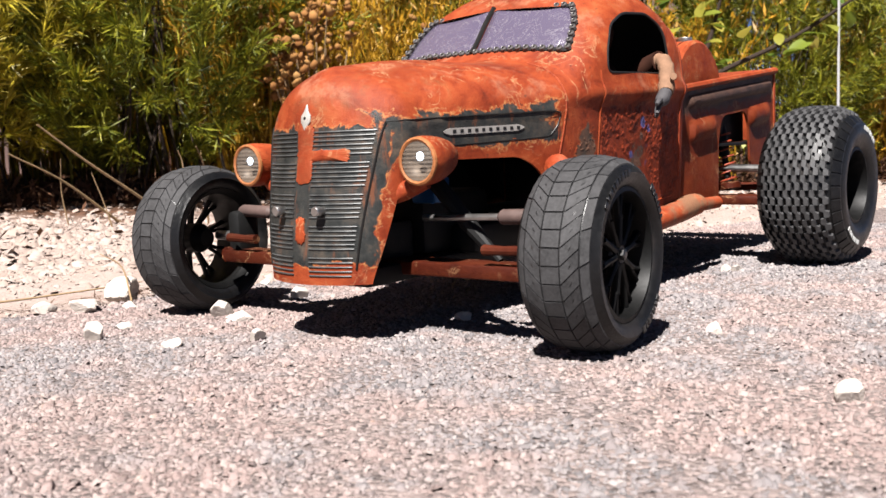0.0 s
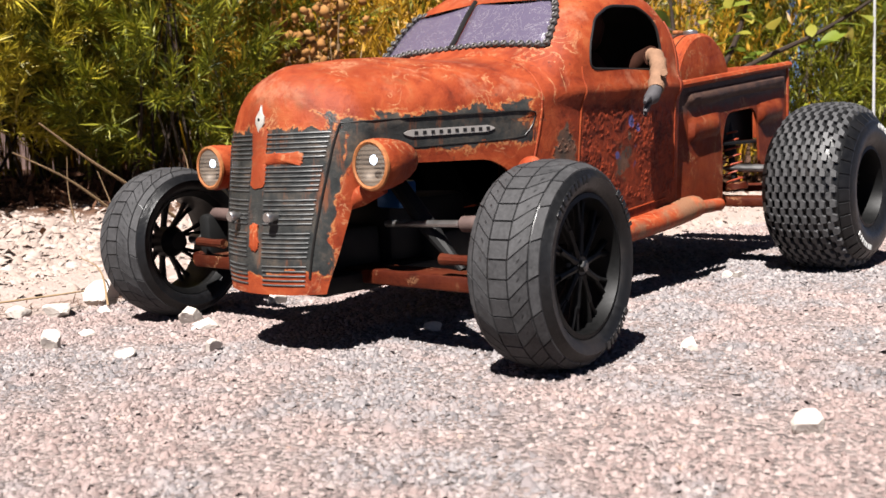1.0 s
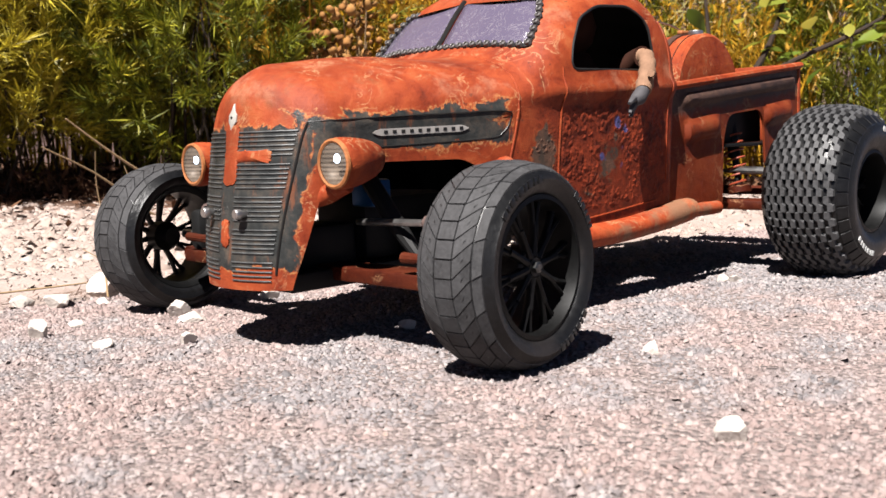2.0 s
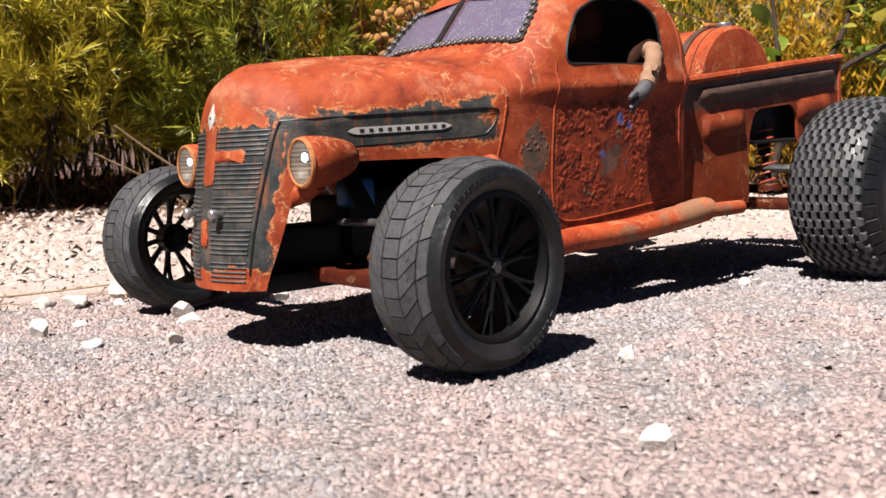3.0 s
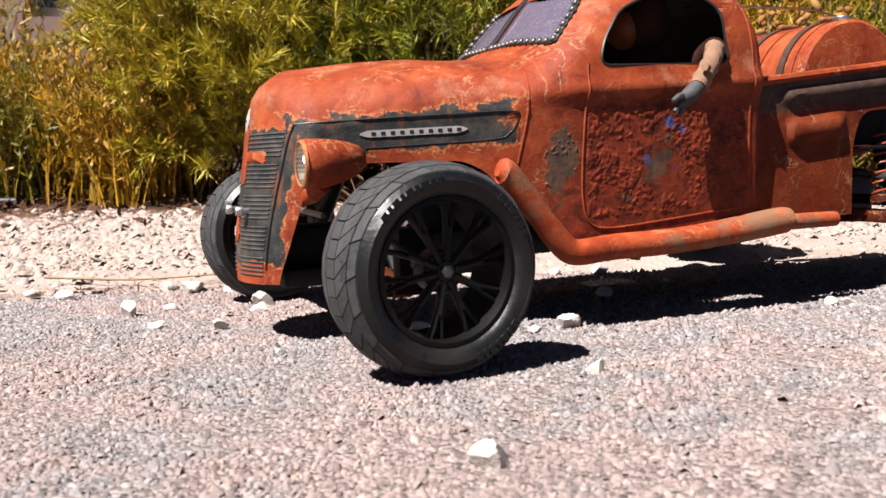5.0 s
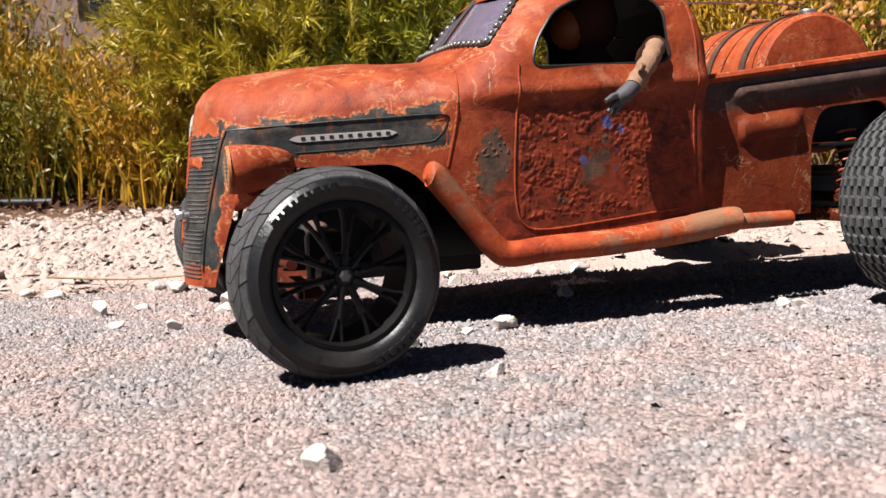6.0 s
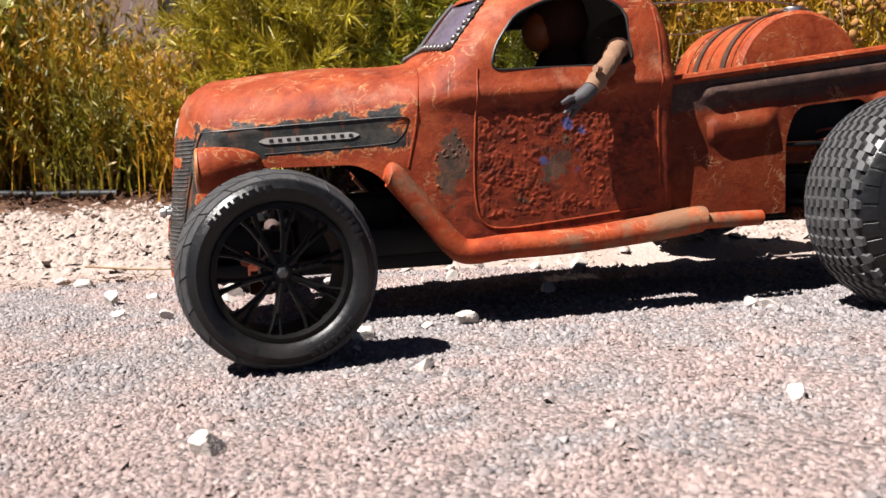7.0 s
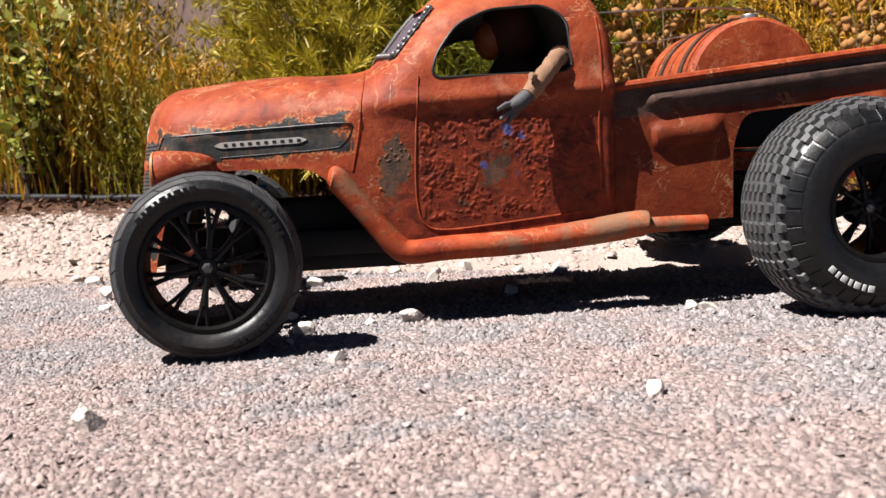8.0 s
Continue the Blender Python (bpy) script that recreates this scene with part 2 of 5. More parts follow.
def rubber_material():
    k = Nodes("dusty_rubber")
    n, patchy = k.noise(260, 6, 0.65), k.noise(26, 5, 0.6)
    color = k.ramp(n, (0.3, (0.005, 0.005, 0.0055)), (0.7, (0.014, 0.014, 0.015)))
    color = k.mix(k.math("MULTIPLY", k.step(patchy, 0.52, 0.75), 0.4), color, (0.060, 0.046, 0.040))
    k.bump(k.math("ADD", n, k.math("MULTIPLY", k.noise(60, 5), 0.8)), 0.45, 0.0007)
    return k.done(color, k.math("MULTIPLY_ADD", patchy, 0.6, 0.10), Specular_IOR_Level=0.25)


RUBBER = rubber_material()
TREAD = plain_material("worn_tread_rubber", (0.056, 0.055, 0.057), 0.72, scale=500, spread=0.6, bump=0.5, dist=0.0005)
# lugs paler than the carcass: the dark of the gaps is in the colour
TREAD_PALE = plain_material("pale_lug_rubber", (0.085, 0.084, 0.086), 0.52, scale=400, spread=0.45, bump=0.35, dist=0.0005)
BLACK = plain_material("black_plastic", (0.004, 0.004, 0.004), 0.5, scale=300, bump=0.15, spec=0.2)
PAN = plain_material("black_chassis_plastic", (0.005, 0.005, 0.005), 0.65, spec=0.25)
STEEL = plain_material("grey_steel", (0.40, 0.39, 0.38), 0.38, 1.0, spread=0.25, bump=0.15)
GUNMETAL = plain_material("dark_steel", (0.10, 0.10, 0.10), 0.4, 1.0)
BADGE = plain_material("weathered_badge", (0.46, 0.43, 0.40), 0.45, 0.2, spread=0.3)
SILVER = plain_material("tarnished_silver", (0.56, 0.53, 0.48), 0.4, 0.2, spread=0.2, bump=0.1)
ROD_END = plain_material("dusty_brown_plastic", (0.13, 0.085, 0.075), 0.6, spread=0.35)
BOWL = plain_material("dull_reflector", (0.20, 0.15, 0.11), 0.5, 0.2, spread=0.45)
DARK_TRIM = plain_material("black_bead_trim", (0.018, 0.017, 0.016), 0.45)
BARS = plain_material("grille_bar_paint", (0.13, 0.135, 0.135), 0.45, 0.4, spread=0.6)
STUD = plain_material("worn_stud_metal", (0.13, 0.12, 0.115), 0.4, 0.3, scale=200, spread=0.7)
LEATHER = plain_material("dark_leather_strap", (0.085, 0.042, 0.028), 0.6, scale=200, spread=0.5)
SLEEVE = plain_material("tan_cloth", (0.33, 0.19, 0.12), 0.85, scale=90, spread=0.4, bump=0.8, dist=0.003, spec=0.1)
GLOVE = plain_material("grey_glove", (0.085, 0.08, 0.085), 0.7, spread=0.3)
DOLL_DARK = plain_material("dark_brown_cloth", (0.055, 0.02, 0.012), 0.85, scale=70, spread=0.4, spec=0.1)
DOLL_MASK = plain_material("orange_plastic", (0.26, 0.065, 0.012), 0.5, spread=0.2)
BLUE = plain_material("blue_anodised", (0.02, 0.12, 0.34), 0.35, 0.4, spread=0.2)
WHITE_INK = plain_material("faded_white_ink", (0.62, 0.62, 0.60), 0.7, spread=0.25)
SPRING_RED = plain_material("rusty_red_spring", (0.40, 0.075, 0.035), 0.5, spread=0.4)
TWIG = plain_material("dry_twig", (0.36, 0.24, 0.13), 0.8, scale=150, spread=0.35)
BRANCH = plain_material("brown_branch", (0.045, 0.028, 0.018), 0.85, scale=80, spread=0.4)
HOSE = plain_material("black_hose", (0.010, 0.010, 0.010), 0.45)
STONE = plain_material("white_stone", (0.74, 0.66, 0.59), 0.85, scale=70, spread=0.22, bump=0.7, dist=0.003, spec=0.2)
WALL = plain_material("pink_render", (0.484, 0.328, 0.289), 0.9, scale=20, spread=0.12)
WHITE_PAINT = plain_material("white_paint", (0.608, 0.608, 0.608), 0.5, scale=30, spread=0.08)


def glass_material():
    k = Nodes("scratched_tinted_plastic")
    scratch = k.step(k.math("ABSOLUTE", k.math("SUBTRACT", k.noise(70, 4, 0.6, distort=2.0), 0.5)), 0.02, 0.0)
    k.bump(scratch, 0.2, 0.0004)
    rough = k.math("MULTIPLY_ADD", k.noise(30, 4), 0.25, 0.05)
    color = k.mix(k.math("MULTIPLY", scratch, 0.5), (0.15, 0.125, 0.19), (0.40, 0.37, 0.40))
    mat = k.done(color, rough, Alpha=0.85, Specular_IOR_Level=0.5)
    return mat


GLASS = glass_material()


def lens_material():
    k = Nodes("clear_lens")
    x, y, z = k.xyz()
    k.bump(k.math("SINE", k.math("MULTIPLY", z, 2400.0)), 0.5, 0.0005)
    return k.done((0.42, 0.34, 0.27), 0.15, Alpha=0.30, Specular_IOR_Level=0.6)


LENS = lens_material()
LED = Nodes("lit_lamp")
LED = LED.done((0.9, 0.95, 1.0), 0.3, Emission_Color=(0.62, 0.78, 1.0, 1), Emission_Strength=2.2)
PANE = Nodes("blue_window_glass").done((0.03, 0.08, 0.16), 0.05, Specular_IOR_Level=0.9)


def leaf_material(name, *tones, through=0.22, rough=0.5):
    k = Nodes(name)
    stops = [(i / (len(tones) - 1), c) for i, c in enumerate(tones)]
    var = k.math("ADD", k.math("MULTIPLY", k.island(), 0.65), k.math("MULTIPLY", k.noise(7, 3), 0.35))
    color = k.ramp(var, *stops)
    k.done(color, rough, Specular_IOR_Level=0.3)
    t = k.node("ShaderNodeBsdfTranslucent", Color=color)
    m = k.node("ShaderNodeMixShader", Fac=through)
    k.tree.links.new(k.bsdf.outputs[0], m.inputs[1])
    k.tree.links.new(t.outputs[0], m.inputs[2])
    k.tree.links.new(m.outputs[0], k.out.inputs[0])
    return k.mat


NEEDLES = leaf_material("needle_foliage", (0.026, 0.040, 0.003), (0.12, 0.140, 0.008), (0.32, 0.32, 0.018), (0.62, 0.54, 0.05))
# yellower, brighter copy of the needles, with sunlight put into the leaf colour
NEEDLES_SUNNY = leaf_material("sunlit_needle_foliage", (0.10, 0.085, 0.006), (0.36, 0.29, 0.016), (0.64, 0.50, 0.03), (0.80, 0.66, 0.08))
GOLD_STEMS = leaf_material("golden_stems", (0.12, 0.092, 0.006), (0.45, 0.24, 0.011), (0.70, 0.36, 0.02), (0.34, 0.26, 0.012))
GREEN_STEMS = leaf_material("green_stems", (0.07, 0.070, 0.006), (0.26, 0.22, 0.012), (0.48, 0.33, 0.025))
PALE_LEAF = leaf_material("pale_shrub_leaves", (0.15, 0.19, 0.02), (0.38, 0.39, 0.04), (0.70, 0.64, 0.28))
FLOWER = leaf_material("dried_flowers", (0.26, 0.10, 0.025), (0.42, 0.19, 0.05), (0.52, 0.29, 0.10), through=0.1, rough=0.9)
LITTER = leaf_material("brown_litter", (0.030, 0.012, 0.006), (0.10, 0.038, 0.016), (0.24, 0.12, 0.06), through=0.1, rough=0.9)


def asphalt_material(name, pieces):
    k = Nodes(name)
    if pieces:
        var = k.island()
        var = k.math("ADD", k.math("MULTIPLY", var, 0.78), k.math("MULTIPLY", k.noise(520, 4, 0.7), 0.22))
        pink = k.ramp(var, (0.06, (0.17, 0.134, 0.125)), (0.24, (0.37, 0.277, 0.255)), (0.60, (0.48, 0.362, 0.335)), (0.86, (0.56, 0.455, 0.420)), (0.94, (0.44, 0.26, 0.18)))
        grey = k.ramp(var, (0.06, (0.14, 0.134, 0.137)), (0.30, (0.31, 0.280, 0.282)), (0.68, (0.40, 0.362, 0.360)), (0.92, (0.54, 0.490, 0.470)))
        patch = k.step(k.math("ADD", k.math("MULTIPLY", k.noise(3.5, 4), 0.6), k.math("MULTIPLY", k.noise(22, 4), 0.4)), 0.45, 0.56)
        color = k.mix(patch, pink, grey)
        k.bump(k.noise(900, 5, 0.7), 0.8, 0.0009)
    else:
        cells = k.voronoi(300, out="Color")
        var = k.math("ADD", k.math("MULTIPLY", k.node("ShaderNodeSeparateXYZ", Vector=cells).outputs[0], 0.7), k.math("MULTIPLY", k.noise(300, 4), 0.3))
        color = k.ramp(var, (0.1, (0.12, 0.100, 0.095)), (0.40, (0.27, 0.218, 0.204)), (0.8, (0.42, 0.335, 0.310)), (1.0, (0.50, 0.41, 0.38)))
        k.bump(k.math("ADD", k.math("MULTIPLY", k.voronoi(300), -1.0), k.math("MULTIPLY", k.noise(700, 3), 0.3)), 0.9, 0.003)
    return k.done(color, 0.9, Specular_IOR_Level=0.2)


AGGREGATE = asphalt_material("asphalt_aggregate", True)
ASPHALT = asphalt_material("asphalt_binder", False)


def sand_material():
    k = Nodes("pale_gravelly_sand")
    n = k.math("ADD", k.math("MULTIPLY", k.noise(16, 6), 0.5), k.math("MULTIPLY", k.noise(260, 5), 0.5))
    color = k.ramp(n, (0.3, (0.39, 0.29, 0.24)), (0.5, (0.50, 0.395, 0.345)), (0.7, (0.58, 0.485, 0.44)))
    x, y, z = k.xyz()
    # leaf litter and soil under the shrubs
    d = k.math("ADD", k.math("MULTIPLY_ADD", x, 0.55, y), k.math("MULTIPLY_ADD", k.noise(9, 5), 0.34, k.math("MULTIPLY", k.math("MINIMUM", x, 0.1), -0.28)))
    soil = k.step(d, 0.95, 1.12)
    color = k.mix(soil, color, k.ramp(k.noise(70, 6), (0.3, (0.05, 0.028, 0.018)), (0.7, (0.20, 0.10, 0.06))))
    k.bump(n, 0.9, 0.006)
    return k.done(color, 0.95, Specular_IOR_Level=0.15)


SAND = sand_material()
GRAVEL = leaf_material("white_gravel", (0.38, 0.28, 0.23), (0.49, 0.385, 0.33), (0.58, 0.49, 0.44), through=0.0, rough=0.9)


# ---- ground ----
def edge_y(x):
    """Where the asphalt ends."""
    return 0.27 - 0.30 * x + 0.018 * math.sin(9 * x + 1) + 0.008 * math.sin(31 * x)


def bank_z(x, y):
    """Height of the loose ground beside the asphalt."""
    d = (y - (0.27 - 0.30 * x)) / 1.044
    h = 0.082 * (min(max(d - 0.02, 0.0), 0.93) / 0.93) ** 1.2 * smooth_step(x, 2.2, 0.5) + 0.03 * smooth_step(d, 0.95, 3.0)
    # a low heap of sand beside the rear of the truck
    h += 0.026 * math.exp(-(((x - 0.43) / 0.085) ** 2) - ((y - 0.195) / 0.05) ** 2) * smooth_step(d, 0.0, 0.03)
    return h + (0.004 * noise.noise((x * 9, y * 9, 0)) + 0.002 * noise.noise((x * 30, y * 30, 3)) if d > 0.02 else 0.0)


def make_ground():
    xs = np.concatenate([[-60, -25, -10, -5, -3, -2], np.arange(-1.6, 2.41, 0.035), [2.8, 3.5, 5, 10, 25, 60]])
    ys = np.concatenate([[-60, -25, -10, -5, -3, -1.5, -0.6], np.arange(-0.5, 2.3, 0.035), [2.6, 3.5, 5, 10, 25, 60]])
    b = Build()
    b.grid([[(x, y, bank_z(x, y) - 0.004 - 0.006 * (y < edge_y(x) - 0.03)) for y in ys] for x in xs])
    ob = new("ground", b.mesh("ground", SAND, 80))
    tagged(ob, "pale sandy gravel ground with brown litter under shrubs", "ground", kind="structure")
    xs = np.concatenate([[-60, -20, -6, -2.5], np.arange(-1.4, 2.41, 0.02), [3, 6, 20, 60]])
    rows = []
    for x in xs:
        e = edge_y(x) if -1.5 < x < 2.5 else 0.27 - 0.3 * x
        rows.append([(x, y, 0.0) for y in (e - 60, e - 10, e - 3, e - 1.2, e - 0.6, e - 0.3, e - 0.1, e - 0.02)] + [(x, e, -0.002), (x, e + 0.004, -0.012)])
    ob = new("pavement", Build().grid(rows).mesh("pavement", ASPHALT, 60))
    return tagged(ob, "coarse worn asphalt of grey and pinkish aggregate", "asphalt", kind="structure")


PAVEMENT = make_ground()

ICO = bmesh.new()
bmesh.ops.create_icosphere(ICO, subdivisions=1, radius=1)
ICO.verts.index_update()
ICO_V = np.array([v.co for v in ICO.verts])
ICO_F = np.array([[v.index for v in f.verts] for f in ICO.faces])
ICO.free()


def scatter_stones(centres, sizes, squash, rough, seed):
    """Many small rough stones as one pair of arrays."""
    r = np.random.default_rng(seed)
    n = len(centres)
    k = len(ICO_V)
    local = ICO_V[None] * (1 + rough * r.uniform(-1, 1, (n, k, 1))) * np.stack([r.uniform(0.8, 1.2, n), r.uniform(0.8, 1.2, n), squash * r.uniform(0.7, 1.3, n)], -1)[:, None]
    tip = r.normal(0, 0.25, (n, 2))
    a = r.uniform(0, 6.283, n)
    ca, sa = np.cos(a)[:, None], np.sin(a)[:, None]
    x, y, z = local[..., 0], local[..., 1], local[..., 2]
    z = z + tip[:, :1] * x + tip[:, 1:] * y
    out = np.stack([x * ca - y * sa, x * sa + y * ca, z], -1) * np.asarray(sizes)[:, None, None] + np.asarray(centres)[:, None]
    faces = ICO_F[None] + (np.arange(n) * k)[:, None, None]
    return out.reshape(-1, 3), faces.reshape(-1, 3)


CHIP_V = np.array([(-1, -1, -0.6), (1, -1, -0.6), (1, 1, -0.6), (-1, 1, -0.6), (-0.62, -0.62, 0.62), (0.62, -0.62, 0.62), (0.62, 0.62, 0.62), (-0.62, 0.62, 0.62)])
CHIP_F = np.array([(4, 5, 6, 7), (0, 1, 5, 4), (1, 2, 6, 5), (2, 3, 7, 6), (3, 0, 4, 7)])


def scatter_chips(centres, sizes, squash, rough, seed):
    """Many small angular chips, open below, as one pair of arrays."""
    r = np.random.default_rng(seed)
    n, k = len(centres), len(CHIP_V)
    local = (CHIP_V[None] + rough * r.uniform(-1, 1, (n, k, 3))) * np.stack([r.uniform(0.7, 1.25, n), r.uniform(0.7, 1.25, n), squash * r.uniform(0.6, 1.35, n)], -1)[:, None]
    tip = r.normal(0, 0.35, (n, 2))
    a = r.uniform(0, 6.283, n)
    ca, sa = np.cos(a)[:, None], np.sin(a)[:, None]
    x, y, z = local[..., 0], local[..., 1], local[..., 2]
    z = z + tip[:, :1] * x + tip[:, 1:] * y
    out = np.stack([x * ca - y * sa, x * sa + y * ca, z], -1) * np.asarray(sizes)[:, None, None] + np.asarray(centres)[:, None]
    faces = CHIP_F[None] + (np.arange(n) * k)[:, None, None]
    return out.reshape(-1, 3), faces.reshape(-1, 4)


def make_aggregate():
    r = np.random.default_rng(3)
    step = 0.0028
    gx, gy = np.meshgrid(np.arange(-0.42, 0.80, step), np.arange(-0.58, 0.42, step))
    p = np.stack([gx.ravel(), gy.ravel()], -1) + r.uniform(-0.55, 0.55, (gx.size, 2)) * step
    keep = p[:, 1] < np.array([edge_y(x) for x in p[:, 0]]) - 0.006 + r.uniform(-0.012, 0.008, len(p))
    # grains only where the camera's view reaches, in front of the truck
    keep &= p[:, 1] > -0.36 - 0.42 * np.abs(p[:, 0] + 0.05) * (p[:, 0] < 0.25) - 0.2 * (p[:, 0] > -0.2) - 0.1
    # a few grains have broken out
    keep &= r.random(len(p)) > 0.07
    p = p[keep]
    size = r.uniform(0.0007, 0.0016, len(p)) * np.where(r.random(len(p)) < 0.13, 1.6, 1)
    z = r.uniform(-0.0009, 0.0005, len(p)) + 0.0005 * np.sin(p[:, 0] * 41) * np.sin(p[:, 1] * 37 + 1)
    v, f = scatter_chips(np.c_[p, z], size, 0.85, 0.38, 5)
    ob = part("aggregate", quick_mesh("aggregate", v, f, AGGREGATE), None, PAVEMENT, "grey, pink and cream aggregate grains")
    ob["kind"] = "stuff"


def make_gravel():
    r = np.random.default_rng(11)
    p, s = [], []
    while len(p) < 24000:
        x, d = r.uniform(-1.1, 2.0), r.uniform(-0.02, 0.85) ** 1.0
        if r.random() > (0.25 if d < 0.16 else 1.0):
            continue
        y = edge_y(x) + d * 1.04
        if y + 0.55 * x > 0.97 + 0.28 * min(x, 0.1) + r.uniform(-0.20, 0.08):
            continue
        size = (r.uniform(0.1, 1.0) ** 4.0 * 0.0062 + 0.0012) if d > 0.16 else r.uniform(0.12, 1.0) ** 3 * 0.0055 + 0.0008
        p.append((x, y, bank_z(x, y) - 0.003 - size * 0.12))
        s.append(size)
    v, f = scatter_chips(p, s, 0.62, 0.45, 12)
    ob = new("gravel", quick_mesh("gravel", v, f, GRAVEL))
    tagged(ob, "loose white and cream gravel on the bank", "gravel", kind="stuff")


def make_stone(x, y, size, seed, tall=0.7, z=0.0):
    """One angular stone lying on the asphalt."""
    r = random.Random(seed)
    bm = bmesh.new()
    bmesh.ops.create_icosphere(bm, subdivisions=4, radius=1.15)
    cuts = [Vector((r.gauss(0, 1), r.gauss(0, 1), r.gauss(0, 0.8))).normalized() for _ in range(7)]
    for v in bm.verts:
        d = v.co.normalized()
        reach = min([1.0] + [(0.45 + 0.32 * (i % 4) / 3) / max(d.dot(c), 0.05) for i, c in enumerate(cuts) if d.dot(c) > 0.05])
        v.co = d * reach * (1 + r.uniform(-0.02, 0.02))
        v.co = Vector((v.co.x * size * r.uniform(0.98, 1.02), v.co.y * size * 0.78, max(v.co.z, -0.55) * size * tall))
    low = min(v.co.z for v in bm.verts)
    me = bpy.data.meshes.new("stone")
    bm.to_mesh(me)
    bm.free()
    me.materials.append(STONE)
    ob = new("stone", me)
    ob.matrix_basis = pose(x, y, z - low - size * 0.06, 0, 0, r.uniform(0, 360))
    return tagged(ob, "small angular white stone lying on the asphalt" if size < 0.009 else "white angular stone chip resting on the asphalt", "stone", "stones on the asphalt")


# ---- the model truck ----
TRUCK = thing("toy_truck", "rusty orange model pickup truck with exposed wheels, parked on asphalt", "model truck")
HOOD_X = [-0.035, -0.003, 0.03, 0.061, 0.10, 0.142, 0.20, 0.278]
HOOD_W = [0.0625, 0.0690, 0.0765, 0.0850, 0.0960, 0.1020, 0.1035, 0.1030]
TOP_X = [-0.0730, -0.0715, -0.068, -0.063, -0.055, -0.045, -0.02, 0.0, 0.05, 0.09, 0.105, 0.114, 0.125, 0.140, 0.152, 0.165, 0.18, 0.20, 0.23, 0.255, 0.270, 0.280, 0.288]
TOP_Z = [0.1380, 0.1510, 0.163, 0.170, 0.1745, 0.1775, 0.180, 0.182, 0.185, 0.1865, 0.1875, 0.190, 0.200, 0.2190, 0.232, 0.242, 0.249, 0.255, 0.258, 0.256, 0.250, 0.240, 0.222]
TAIL = 0.288


def body_width(x):
    if x < -0.035:
        u = min((-0.035 - x) / 0.038, 1.0)
        return 0.0625 * (1 - u ** 1.9) ** (1 / 1.9)
    if x > 0.278:
        u = min((x - 0.278) / (TAIL - 0.278), 1.0)
        return 0.103 * (0.91 + 0.09 * math.sqrt(1 - u * u)) if u < 0.999 else 0.0937
    return float(np.interp(x, HOOD_X, HOOD_W))


def body_top(x):
    return float(np.interp(x, TOP_X, TOP_Z))


def body_belt(x):
    return float(np.interp(x, [-0.073, -0.04, 0.0, 0.09, 0.115, 0.145, TAIL], [0.120, 0.136, 0.141, 0.145, 0.153, 0.164, 0.170]))


def lean_back(x, z):
    """How far the nose leans back at a height."""
    return 0.0115 * smooth_step(z, 0.05, 0.155) * (1 - smooth_step(x, -0.035, 0.03))


def body_half(x, z):
    """Half the body's width at a place along it and a height."""
    u = x
    for _ in range(6):
        u = x - lean_back(u, z)
    return station_half(max(u, -0.073), z) if u > -0.0731 else 0.0


def station_half(x, z):
    """Half the body's width at a station, before the nose is leant back."""
    w, belt, top = body_width(x), body_belt(x), body_top(x)
    if z > belt:
        n = float(np.interp(x, [-0.07, 0.08, 0.13, 0.18], [2.1, 2.3, 2.5, 2.7]))
        u = min((z - belt) / max(top - belt, 1e-5), 1.0)
        half = w * (1 - u ** n) ** (1 / n)
    else:
        tuck = float(np.interp(x, [-0.073, -0.03, 0.04], [0.07, 0.15, 0.045]))
        half = w * (1 - tuck * (max(belt - z, 0) / 0.1) ** 1.25)
    ridge = smooth_step(x, 0.09, 0.14) * 0.0042 * math.exp(-(((z - 0.1585 - 0.035 * (x - 0.14)) / 0.0062) ** 2))
    lip = 0.0016 * math.exp(-(((z - 0.1435 - 0.03 * x) / 0.0022) ** 2)) * smooth_step(x, -0.045, -0.03) * smooth_step(x, 0.11, 0.09)
    return half + (ridge + lip) * min(1.0, w / 0.09)


def front_x(y, z, lo=-0.0731, hi=-0.02):
    """Where the body's front face lies at (y, z)."""
    for _ in range(40):
        mid = (lo + hi) / 2
        if body_half(mid, z) > abs(y) and body_top(mid - lean_back(mid, z)) > z:
            hi = mid
        else:
            lo = mid
    return hi


def cut(ob, cutters):
    """Cuts prisms out of a mesh for good."""
    for b in cutters:
        c = new("cutter", b.mesh("cutter", DARK_TRIM, 0))
        m = ob.modifiers.new("cut", "BOOLEAN")
        m.operation, m.solver, m.object = "DIFFERENCE", "EXACT", c
        me = bpy.data.meshes.new_from_object(ob.evaluated_get(bpy.context.evaluated_depsgraph_get()))
        ob.modifiers.clear()
        old, ob.data = ob.data, me
        bpy.data.meshes.remove(old)
        cm = c.data
        bpy.data.objects.remove(c)
        bpy.data.meshes.remove(cm)
    ob.data.polygons.foreach_set("use_smooth", [True] * len(ob.data.polygons))
    ob.data.set_sharp_from_angle(angle=radians(38))


def prism(outline, axis, lo, hi):
    """A prism over an outline of (x, z) along y or of (y, z) along x."""
    n = len(outline)
    at = (lambda p, d: (p[0], d, p[1])) if axis == "y" else (lambda p, d: (d, p[0], p[1]))
    verts = [at(p, lo) for p in outline] + [at(p, hi) for p in outline]
    faces = [tuple(range(n)), tuple(range(2 * n - 1, n - 1, -1))] + [(i, (i + 1) % n, n + (i + 1) % n, n + i) for i in range(n)]
    return Build().add(verts, faces)


